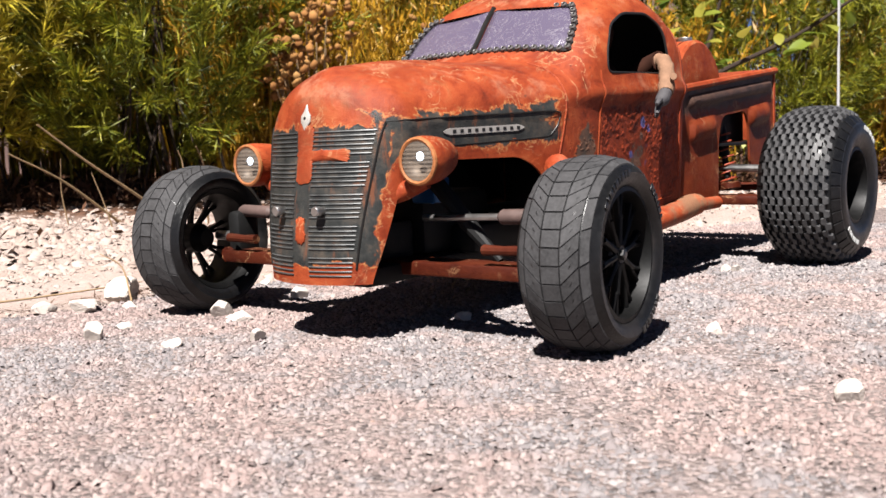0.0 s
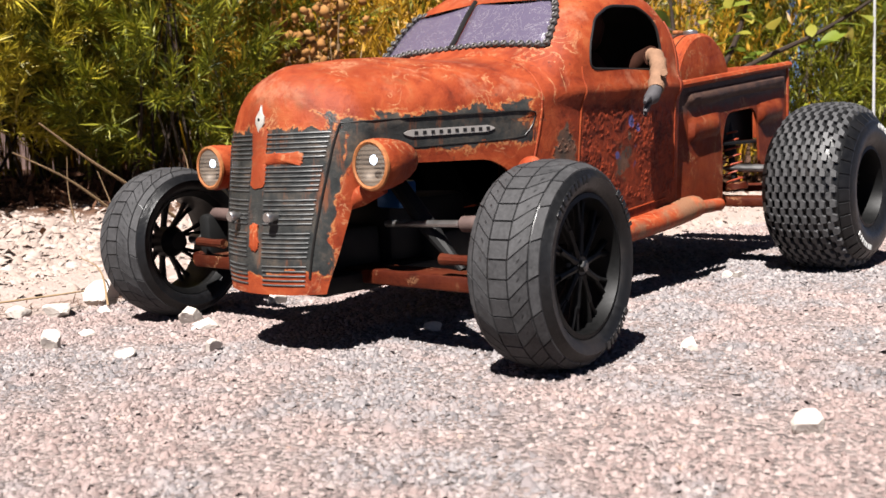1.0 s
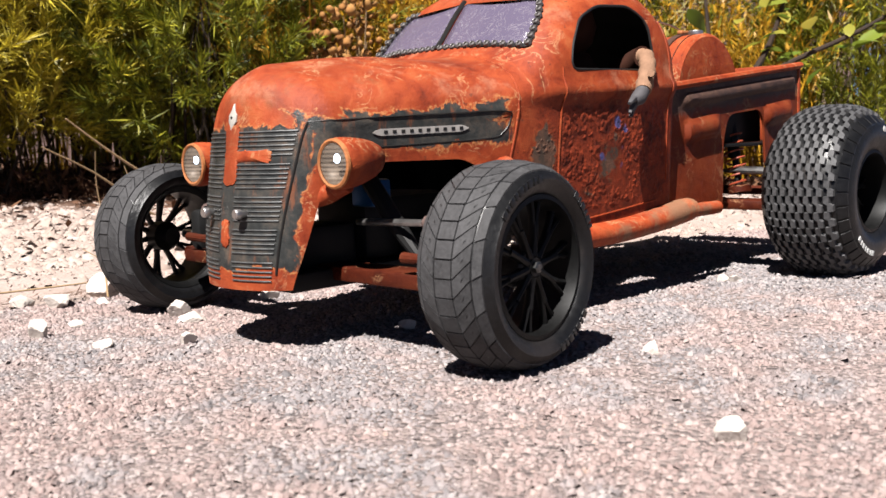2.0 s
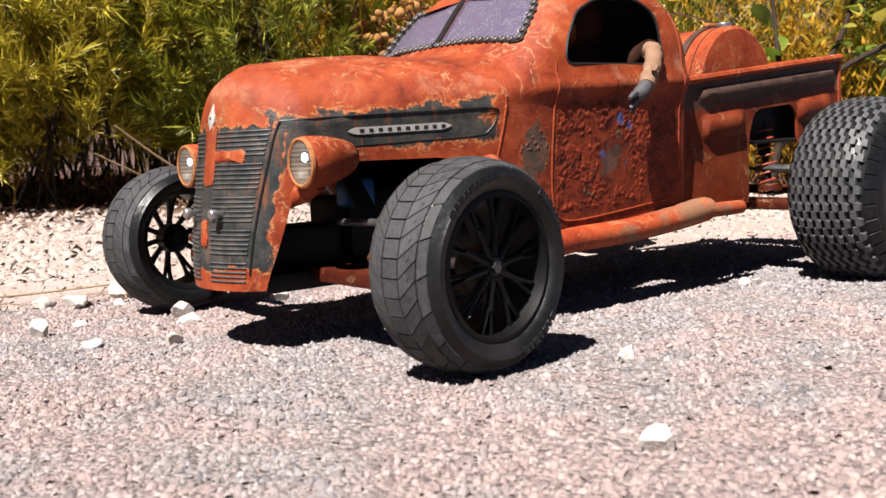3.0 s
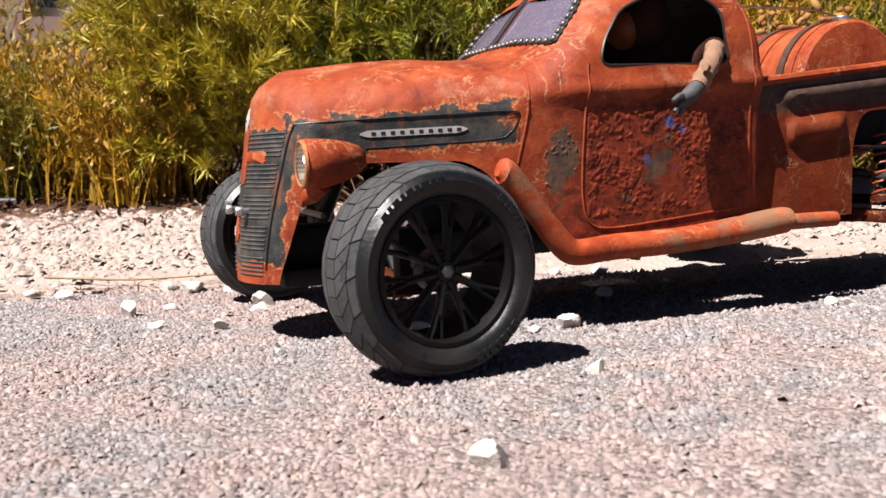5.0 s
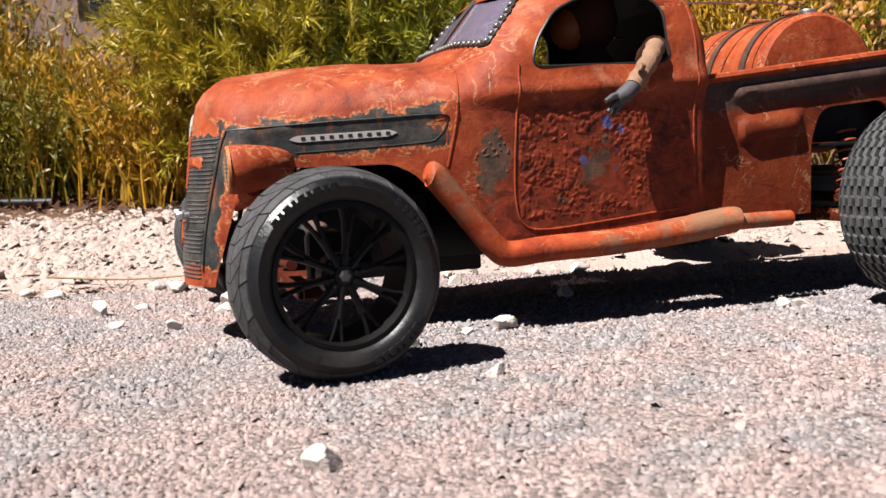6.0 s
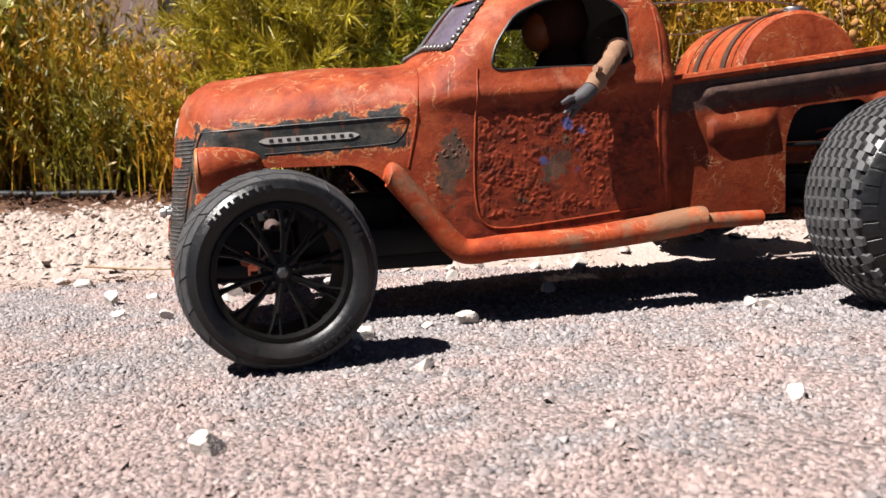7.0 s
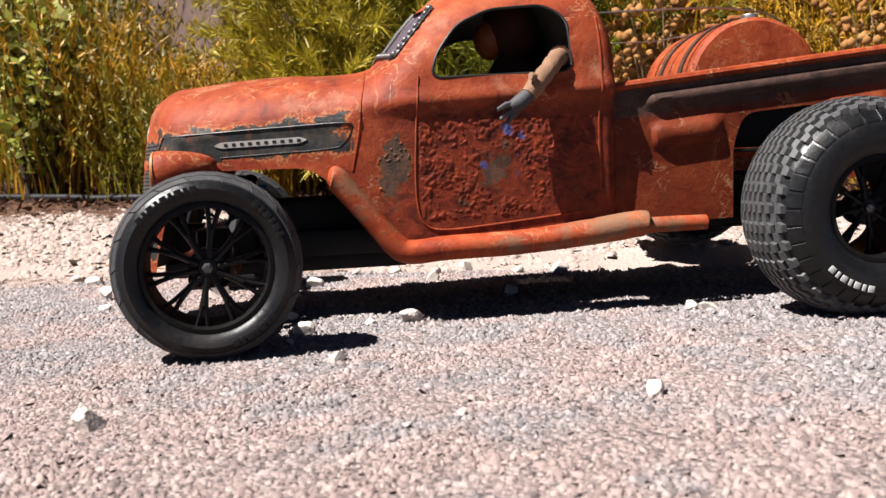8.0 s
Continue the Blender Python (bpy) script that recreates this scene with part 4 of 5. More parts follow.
def front_tread(R, hw, round_):
    b = Build()
    n = 36
    d = 2 * math.pi / n
    g = 0.00042
    ga = g / R
    m = hw * 0.27
    for i in range(n):
        a = i * d
        add_block(b, [(a + ga, -m + g), (a + ga, m - g), (a + d - ga, m - g), (a + d - ga, -m + g)], R, hw, round_, -0.0008, 0.0012, 0.015)
        q = hw * 0.78
        rise = 0.95 * d * (q - m) / (hw * 0.5)
        for s in (-1, 1):
            add_block(b, [(a + ga, s * (m + g)), (a + rise + ga, s * (q - g)), (a + rise + d - ga, s * (q - g)), (a + d - ga, s * (m + g))], R, hw, round_, -0.0008, 0.0012, 0.015)
            if i % 2:
                o = a + rise
                add_block(b, [(o + ga, s * (q + g)), (o + d, s * (q + g)), (o + 2 * d - ga, s * (q + g)), (o + 2.3 * d - ga, s * hw), (o + 1.3 * d, s * hw), (o + 0.3 * d + ga, s * hw)], R, hw, round_, -0.0008, 0.0011, 0.02)
    return b.mesh("tread", [TREAD], 30)


def rear_tread(R, hw, round_):
    b = Build()
    n, cols = 34, 8
    d = 2 * math.pi / n
    w = 2 * hw * 0.88 / cols
    for c in range(cols):
        v0 = -hw * 0.88 + c * w
        for i in range(n):
            a = i * d
            # one bent lug; the row of them runs round the tyre as a wavy rib
            z = [(0.0, 0.42), (0.0, 0.93), (0.40, 0.93), (0.55, 0.57), (1.0, 0.57), (1.0, 0.06), (0.60, 0.06), (0.45, 0.42)]
            add_block(b, [(a + p * d, v0 + q * w) for p, q in z], R, hw, round_, -0.0020, 0.0034, 0.02)
    start = len(b.m)
    for i in range(n):
        for s in (-1, 1):
            a = (i + 0.25) * d
            add_block(b, [(a + 0.06 * d, s * hw * 0.90), (a + 0.94 * d, s * hw * 0.90), (a + 0.94 * d, s * hw * 1.09), (a + 0.06 * d, s * hw * 1.09)], R, hw, round_, -0.0022, 0.0016, 0.08)
    b.m[start:] = [1] * (len(b.m) - start)
    return b.mesh("tread", [TREAD_PALE, RUBBER], 30)


def tyre_mesh(R, hw, round_, rim, bulge):
    prof = []
    for v in np.linspace(-hw, hw, 25):
        prof.append((tyre_radius(v, R, hw, round_), v))
    r0 = tyre_radius(hw, R, hw, round_)
    wall = [(r0 - 0.003, hw + bulge * 0.55), (r0 - 0.35 * (r0 - rim), hw + bulge), (r0 - 0.7 * (r0 - rim), hw + bulge * 0.8), (rim + 0.0012, hw + bulge * 0.2), (rim - 0.001, hw - 0.002), (rim - 0.001, hw - 0.008)]
    prof = prof + wall
    prof = [(r, -v) for r, v in reversed(wall)] + prof
    return Build().lathe(prof, 72, "y").mesh("tyre", [RUBBER], 40)


def rim_mesh(rim, hw):
    prof = [(rim - 0.0015, -hw + 0.001), (rim, -hw), (rim + 0.0008, -hw + 0.0016), (rim - 0.001, -hw + 0.004), (rim - 0.001, hw - 0.004), (rim, hw), (rim - 0.0026, hw + 0.0005), (rim - 0.0034, hw - 0.003), (rim - 0.0042, hw - 0.010), (rim - 0.0042, -hw + 0.004)]
    return Build().lathe(prof, 64, "y", closed=True).mesh("rim", [BLACK], 30)


def spoke_mesh(rim, hw, wide):
    """A broad stem from the hub that forks on its way to the rim."""
    b = Build().tube([(0.006, 0.0, 0.0), (rim * 0.36, 0.0006, 0.0), (rim * 0.58, 0.0, 0.0)], [0.0030, 0.0021, 0.0025], 8, flat=1.3)
    for s in (-1, 1):
        b.tube([(rim * 0.50, 0.0, s * wide * 0.25), (rim * 0.75, -0.0005, s * wide * 0.75), (rim - 0.003, -0.0015, s * wide * 1.35)], [0.0016, 0.0015, 0.0020], 8, flat=1.5)
    return b.mesh("spoke", [BLACK], 40)


def hub_mesh(r, off):
    return Build().lathe([(0.0, 0.0035), (r * 0.45, 0.0035), (r * 0.5, 0.0015), (r * 0.9, 0.0015), (r, 0.0), (r, -0.012), (r * 0.6, -0.020), (0.0, -0.020)], 28, "y", (0, off, 0)).mesh("wheel", [BLACK], 30)


def make_wheels():
    F = dict(R=0.0586, hw=0.0215, round_=0.0050, rim=0.0400, bulge=0.0040)
    K = dict(R=0.0720, hw=0.0342, round_=0.0115, rim=0.0350, bulge=0.0050)
    kinds = {}
    for key, p, tread, label in (("front", F, front_tread, "low-profile"), ("rear", K, rear_tread, "fat balloon")):
        kinds[key] = dict(tyre=tyre_mesh(p["R"] - 0.0010, p["hw"], p["round_"], p["rim"], p["bulge"]), tread=tread(p["R"] - 0.0011, p["hw"], p["round_"]), rim=rim_mesh(p["rim"], p["hw"]),
                          spoke=spoke_mesh(p["rim"], p["hw"], 0.0028), hub=hub_mesh(0.0118, p["hw"] - (0.007 if key == "front" else 0.020)))
    nut = Build().lathe([(0.0, 0.0062), (0.0020, 0.0062), (0.0034, 0.0056), (0.0034, 0.0034)], 6, "y").mesh("nut", [GUNMETAL], 20)
    for key, x, y, turn, lift in (("front", 0.0, -0.1758, FRONT_STEER, 0), ("front", -0.0135, 0.1795, 180 + FRONT_STEER, 0), ("rear", 0.4325, -0.1665, 0, 0), ("rear", 0.433, 0.166, 180, 0.022)):
        p, k = (F if key == "front" else K), kinds[key]
        inset = 0.007 if key == "front" else 0.020
        hub = part("wheel", k["hub"], None, TRUCK, "black spoked wheel with a grey %s tyre" % ("low-profile" if key == "front" else "fat knobbly"))
        # the outer face looks along -y at turn 0
        hub.matrix_basis = pose(x, y, p["R"] - 0.0003 + lift, 0, 0, 180 + turn) @ pose(0, 0, 0, 0, 17 * (turn > 90), 0)
        for name in ("tyre", "tread", "rim"):
            part(name, k[name], None, hub, "worn grooved tread" if name == "tread" else "")
        n = 10 if key == "front" else 8
        for i in range(n):
            s = part("spoke", k["spoke"], None, hub)
            s.matrix_basis = pose(0, p["hw"] - inset, 0, 0, 360 * i / n + 9, 0)
        s = part("nut", nut, None, hub, "dark steel hub nut")
        s.matrix_basis = pose(0, p["hw"] - inset, 0)
        # sidewall lettering as raised bars
        r_mid = (p["R"] + p["rim"]) / 2 - 0.001
        marks = [(40, 9), (220, 7), (130, 6)] if key == "front" else [(100, 7), (282, 7)]
        for start, count in marks:
            for j in range(count):
                a = radians(start + j * 5.5)
                w = 0.0012 if j % 2 else 0.0021
                b = Build().box((-w, 0, -0.0022), (w, 0.0008, 0.0022), 0.0002)
                me = b.mesh("sidewall_mark", [RUBBER if key == "front" else WHITE_INK], 30)
                o = part("sidewall_mark", me, None, hub)
                o.matrix_basis = pose(r_mid * math.cos(a), p["hw"] + p["bulge"] - 0.0005, r_mid * math.sin(a), 0, 90 - math.degrees(a), 0)


FRONT_STEER = 6
make_wheels()


# ---- running gear ----
def make_gear():
    part("chassis", Build().box((-0.050, -0.038, 0.036), (0.135, 0.038, 0.048), 0.002).box((0.13, -0.056, 0.056), (0.40, 0.056, 0.070), 0.003).box((0.05, -0.050, 0.047), (0.145, 0.050, 0.068), 0.004), [PAN], TRUCK, "black plastic chassis tray")
    part("motor_case", Build().box((0.02, -0.028, 0.048), (0.10, 0.028, 0.092), 0.006), [PAN], TRUCK, "black engine-bay box")
    part("servo", Build().box((0.012, -0.045, 0.086), (0.030, -0.024, 0.104), 0.002), [BLUE], TRUCK, "blue servo case")
    part("gearbox", Build().box((-0.045, -0.020, 0.046), (0.02, 0.020, 0.075), 0.005), [PAN], TRUCK, "black gearbox")
    part("gearbox", Build().box((0.395, -0.024, 0.05), (0.47, 0.024, 0.095), 0.006), [PAN], TRUCK, "black gearbox")
    for s in (-1, 1):
        part("lower_arm", Build().box((-0.017, min(s * 0.020, s * 0.150), 0.0405), (0.008, max(s * 0.020, s * 0.150), 0.0500), 0.0018).tube([(-0.003, s * 0.150, 0.046), (-0.014, s * 0.150, 0.046)], 0.006, 10), [RUST_DARK], TRUCK, "red-brown lower suspension arm")
        rod = part("upper_rod", Build().tube([(0.0, s * 0.045, 0.0775), (0.0, s * 0.125, 0.0795)], 0.0023, 8), [STEEL], TRUCK, "steel turnbuckle rod")
        part("rod_end", Build().tube([(0.0, s * 0.108, 0.0790), (0.0, s * 0.111, 0.0791), (0.0, s * 0.142, 0.080), (0.0, s * 0.147, 0.080)], [0.0028, 0.0050, 0.0048, 0.002], 12), [ROD_END], rod, "dusty grey-brown rod end")
        part("steering_link", Build().tube([(-0.018, s * 0.108, 0.0600), (-0.018, s * 0.122, 0.0600), (-0.018, s * 0.140, 0.0605)], [0.0036, 0.0030, 0.0034], 10), [RUST_DARK], TRUCK, "short red steering link")
        part("steering_knuckle", Build().box((-0.010, min(s * 0.138, s * 0.152), 0.042), (0.012, max(s * 0.138, s * 0.152), 0.080), 0.004), [PAN], TRUCK, "black steering knuckle")
        part("axle_stub", Build().tube([(0, s * 0.14, 0.0595), (0, s * 0.176, 0.0595)], 0.004, 10), [STEEL], TRUCK)
        # front damper
        part("front_damper", Build().tube([(0.012, s * 0.040, 0.108), (0.008, s * 0.075, 0.075), (0.004, s * 0.105, 0.050)], [0.006, 0.006, 0.0025], 10), [PAN], TRUCK, "dark front damper")
        part("rear_arm", Build().box((0.402, min(s * 0.024, s * 0.125), 0.055), (0.428, max(s * 0.024, s * 0.125), 0.0640), 0.002).tube([(0.392, s * 0.078, 0.0610), (0.404, s * 0.078, 0.0610)], 0.0055, 10), [RUST_DARK], TRUCK, "red-brown rear suspension arm")
        part("rear_axle", Build().tube([(0.433, s * 0.024, 0.071), (0.433, s * 0.150, 0.071)], 0.0042, 10), [RUST_DARK], TRUCK)
        part("camber_link", Build().tube([(0.405, s * 0.030, 0.091), (0.412, s * 0.085, 0.090), (0.414, s * 0.088, 0.090), (0.416, s * 0.128, 0.089)], [0.0016, 0.0016, 0.0038, 0.0036], 10), [STEEL], TRUCK, "steel camber link")
        top, low = Vector((0.421, s * 0.074, 0.134)), Vector((0.416, s * 0.087, 0.068))
        damper = part("rear_damper", Build().tube([low, low.lerp(top, 0.5), low.lerp(top, 0.52), top], [0.0030, 0.0030, 0.0055, 0.0055], 12), [PAN], TRUCK, "dark damper with coil spring")
        axis = (top - low).normalized()
        side = axis.cross(Vector((1, 0, 0))).normalized()
        other = axis.cross(side)
        coil = [low.lerp(top, 0.12 + 0.75 * t) + 0.0085 * (math.cos(t * 7 * 6.283) * side + math.sin(t * 7 * 6.283) * other) for t in np.linspace(0, 1, 130)]
        part("spring", Build().tube(coil, 0.0010, 6), [SPRING_RED], damper, "reddish coil spring")
        part("spring_cup", Build().tube([low.lerp(top, 0.02), low.lerp(top, 0.10), low.lerp(top, 0.13)], [0.0105, 0.0110, 0.006], 16), [RUST_DARK], damper, "red spring cup")


make_gear()


def make_doll():
    """The figure at the wheel, one plain mesh of simple rounded forms."""
    b = Build()
    b.blob((0.222, -0.045, 0.150), (0.026, 0.034, 0.048), 0.02, 2, 1, mat=2)
    b.blob((0.222, -0.045, 0.212), (0.023, 0.022, 0.026), 0.02, 2, 2, mat=2)
    b.blob((0.206, -0.047, 0.206), (0.013, 0.014, 0.016), 0.02, 2, 3, mat=3)
    arm = bend([(0.250, -0.072, 0.176), (0.2490, -0.092, 0.1845), (0.2445, -0.1025, 0.1850), (0.2345, -0.1105, 0.1745), (0.2200, -0.1165, 0.1590)], 6)
    # upper arm inside the cab is coloured dark to look shaded
    b.tube(arm[:10], 0.0088, 12, mat=2)
    arm = arm[8:]
    b.tube(arm, [0.0064 + 0.0006 * math.sin(i * 1.9) for i in range(len(arm))], 12, mat=0)
    b.tube([(0.221, -0.116, 0.160), (0.213, -0.117, 0.1535), (0.207, -0.117, 0.151)], [0.0052, 0.0058, 0.004], 10, mat=1)
    b.tube([(0.210, -0.117, 0.153), (0.203, -0.119, 0.1525), (0.197, -0.120, 0.1495)], [0.0028, 0.0024, 0.0014], 7, mat=1)
    b.tube([(0.210, -0.116, 0.150), (0.2035, -0.118, 0.147), (0.199, -0.119, 0.1425)], [0.0028, 0.0022, 0.0013], 7, mat=1)
    b.tube([(0.212, -0.114, 0.149), (0.207, -0.115, 0.144), (0.204, -0.116, 0.140)], [0.0028, 0.0022, 0.0013], 7, mat=1)
    b.tube([(0.2245, -0.121, 0.171), (0.2205, -0.123, 0.1715)], 0.0028, 8, mat=0)
    ob = new("doll", b.mesh("doll", [SLEEVE, GLOVE, DOLL_DARK, DOLL_MASK], 50))
    tagged(ob, "small driver doll in tan sleeve, arm resting over the truck door", "doll")


make_doll()

# ---- gravel, stones, litter ----
make_crust()
make_aggregate()
make_gravel()
STONES = [(-0.039, -0.336, 0.0098, 0.75), (0.077, -0.218, 0.0078, 0.7), (0.131, -0.091, 0.0105, 0.8), (0.102, -0.097, 0.0062, 0.6), (0.227, -0.349, 0.0068, 0.9),
          (0.333, -0.117, 0.0052, 0.9), (0.344, -0.121, 0.0088, 0.55), (-0.136, 0.146, 0.0095, 1.1), (-0.103, 0.164, 0.0088, 0.5), (-0.122, 0.077, 0.0090, 0.5),
          (-0.030, 0.139, 0.0120, 0.85), (-0.038, 0.108, 0.0125, 0.55), (-0.082, 0.038, 0.0082, 0.8), (0.058, 0.147, 0.0090, 0.8), (-0.070, 0.270, 0.0170, 0.5),
          (-0.017, 0.292, 0.0190, 0.75), (0.040, -0.044, 0.0090, 0.5), (0.171, 0.142, 0.0080, 1.0), (0.216, 0.223, 0.0100, 0.7), (0.055, -0.115, 0.0085, 0.8),
          (0.140, 0.221, 0.0085, 0.6), (-0.180, 0.296, 0.0130, 0.5), (-0.210, 0.343, 0.0120, 0.5), (0.225, 0.02, 0.0090, 0.8), (0.30, 0.15, 0.0100, 0.7),
          (0.045, -0.150, 0.0035, 0.8), (-0.09, 0.30, 0.0120, 0.6), (-0.04, 0.25, 0.0080, 0.6), (0.02, 0.30, 0.0110, 0.6), (0.10, 0.24, 0.0075, 0.6), (0.18, 0.19, 0.0075, 0.7), (0.26, 0.17, 0.0085, 0.6)]
for i, (x, y, size, tall) in enumerate(STONES):
    make_stone(x, y, size, 40 + i, tall, max(0.0, bank_z(x, y) - 0.004) if y > edge_y(x) else 0.0)


def flakes(name, centres, length, width, mat, seed, label, category, tilt=0.5):
    """Flat leaf-like flakes, each a folded diamond."""
    r = np.random.default_rng(seed)
    n = len(centres)
    a, t = r.uniform(0, 6.283, n), r.normal(0, tilt, n)
    d = np.stack([np.cos(a) * np.cos(t), np.sin(a) * np.cos(t), np.sin(t)], -1)
    s = np.stack([-np.sin(a), np.cos(a), r.normal(0, tilt, n)], -1)
    L, W = (length * r.uniform(0.6, 1.4, n))[:, None], (width * r.uniform(0.7, 1.3, n))[:, None]
    c = np.asarray(centres)
    v = np.stack([c - d * L / 2, c + s * W / 2, c + d * L / 2, c - s * W / 2], 1).reshape(-1, 3)
    ob = new(name, quick_mesh(name, v, np.arange(4 * n).reshape(n, 4), mat))
    return tagged(ob, label, category, kind="stuff")


def make_litter():
    r = np.random.default_rng(21)
    c = []
    while len(c) < 12000:
        x, k = r.uniform(-1.2, 2.0), r.uniform(0.72, 1.5)
        if k < 1.0 + 0.28 * min(x, 0.1) and r.random() > 0.06 or k < 1.02 and r.random() > 0.6:
            continue
        y = k - 0.55 * x
        c.append((x, y, bank_z(x, y) + r.uniform(-0.002, 0.008)))
    flakes("leaf_litter", c, 0.022, 0.007, LITTER, 22, "dry brown leaf litter under the shrubs", "leaf litter")
    c = []
    while len(c) < 7000:
        x, k = r.uniform(-1.2, 2.0), 1.07 + abs(r.normal(0, 0.09))
        y = k - 0.55 * x
        c.append((x, y, bank_z(x, y) + abs(r.normal(0, 0.045)) * (0.5 + noise.noise((x * 5, 0, 1)))))
    flakes("dry_undergrowth", c, 0.034, 0.0032, LITTER, 24, "dead red-brown twigs and leaves below the shrubs", "undergrowth", 0.9)
    c = []
    while len(c) < 420:
        x = r.uniform(-0.45, 0.1)
        y = edge_y(x) + abs(r.normal(0, 0.02))
        c.append((x, y, 0.002 + bank_z(x, y) + r.uniform(0, 0.003)))
    flakes("needle_litter", c, 0.035, 0.0012, LITTER, 23, "dry orange needles along the asphalt edge", "needles", 0.1)


make_litter()


# ---- planting ----
def shrub_line(x, back=0.0):
    """A point on the line where the shrubs stand."""
    return 1.10 - 0.55 * x + back


def diamonds(base, way, length, width, r):
    """Narrow pointed leaves from base along way, as arrays."""
    n = len(base)
    way = way / np.linalg.norm(way, axis=1, keepdims=True)
    side = np.cross(way, r.normal(0, 1, (n, 3)))
    side /= np.linalg.norm(side, axis=1, keepdims=True) + 1e-9
    L, W = np.asarray(length).reshape(-1, 1), np.asarray(width).reshape(-1, 1)
    return np.stack([base, base + way * L * 0.45 + side * W / 2, base + way * L, base + way * L * 0.45 - side * W / 2], 1).reshape(-1, 3)


def quads(v):
    return np.arange(len(v)).reshape(-1, 4)


def needle_bush(x, y, wide, deep, high, tufts, seed, mat=None):
    """A dense shrub of bottle-brush shoots with needle leaves."""
    r = np.random.default_rng(seed)
    z0 = bank_z(x, y)
    bush = thing("needle_shrub", "dense yellow-green shrub with needle leaves", "shrub", "shrubs", (x, y, z0))
    wood, verts = Build(), []
    for i in range(13):
        a, t = r.uniform(0, 6.283), r.uniform(0.05, 0.8)
        top = np.array([wide * t * math.cos(a), deep * t * math.sin(a), high * (1 - 0.45 * t * t) * r.uniform(0.75, 1.0)])
        foot = np.array([r.normal(0, 0.09), r.normal(0, 0.05), -0.01])
        mid = foot * 0.5 + top * 0.5 + r.normal(0, 0.02, 3)
        wood.tube(bend([foot, mid, top], 4), [0.0024] * 3 + [0.0017] * 3 + [0.0009] * 3, 6)
    tagged(part("stem_mass", wood, [BRANCH], bush, "thin brown stems"), kind="stuff")
    for i in range(tufts):
        # tufts lie near the crown's outer skin, more of them towards the path
        a = r.uniform(0, 6.283)
        zz = r.uniform(0.10, 1.0)
        reach = math.sqrt(max(0.0, 1 - max(0, zz - 0.35) ** 2 / 0.46)) * (0.40 + 0.60 * min(zz / 0.42, 1)) * r.uniform(0.55, 1.05)
        c = np.array([wide * reach * math.cos(a), deep * reach * math.sin(a), high * zz])
        c += 0.03 * np.array(noise.noise_vector((c[0] * 9, c[1] * 9, c[2] * 9)))
        out = np.array([math.cos(a), math.sin(a), r.uniform(0.2, 1.3)]) + r.normal(0, 0.35, 3)
        out /= np.linalg.norm(out)
        size = r.uniform(0.75, 1.4)
        for hop in range(int(r.integers(2, 5))):
            n = int(r.integers(30, 48))
            tip = c + out * hop * 0.028 * size + r.normal(0, 0.007, 3)
            along = r.uniform(0, 1, n)[:, None]
            base = tip + out * along * 0.03 * size
            way = out * (0.35 + 0.9 * along) + r.normal(0, 0.5, (n, 3))
            verts.append(diamonds(base, way, r.uniform(0.017, 0.034, n) * size, r.uniform(0.0016, 0.0030, n), r))
    v = np.concatenate(verts)
    tagged(part("foliage", quick_mesh("foliage", v, quads(v), mat or NEEDLES), None, bush, "yellow-green needle foliage"), kind="stuff")


def stem_bush(x, y, wide, deep, high, stems, seed, mat, label, leaf=0.012, lean=0.35):
    """A clump of thin upright stems with small leaves."""
    r = np.random.default_rng(seed)
    z0 = bank_z(x, y)
    bush = thing("stem_shrub", label, "shrub", "shrubs", (x, y, z0))
    vs, ls = [], []
    for i in range(stems):
        foot = np.array([r.normal(0, wide * 0.40), r.normal(0, deep * 0.40), -0.01])
        h = high * r.uniform(0.45, 1.08)
        dx, dy = r.normal(0, lean, 2) * h
        t = np.linspace(0, 1, 7)[:, None]
        line = foot + np.concatenate([dx * t ** 1.6, dy * t ** 1.6, h * t], 1) + r.normal(0, 0.004, (7, 3)) * t
        a = r.uniform(0, 3.14)
        side = np.array([math.cos(a), math.sin(a), 0])
        w = r.uniform(0.0012, 0.0027) * (1.15 - t)
        lo, hi = line - side * w, line + side * w
        vs.append(np.stack([lo[:-1], hi[:-1], hi[1:], lo[1:]], 1).reshape(-1, 3))
        n = int(r.integers(16, 30))
        k = r.uniform(0.12, 1.0, n) ** 0.75
        base = np.stack([np.interp(k, t[:, 0], line[:, j]) for j in range(3)], -1)
        way = r.normal(0, 0.6, (n, 3)) + np.array([0, 0, 0.9])
        ls.append(diamonds(base, way, r.uniform(0.8, 2.2, n) * leaf, r.uniform(0.22, 0.42, n) * leaf, r))
    v = np.concatenate(vs)
    tagged(part("stem_mass", quick_mesh("stem_mass", v, quads(v), mat), None, bush, "thin upright stems"), kind="stuff")
    v = np.concatenate(ls)
    tagged(part("foliage", quick_mesh("foliage", v, quads(v), mat), None, bush), kind="stuff")


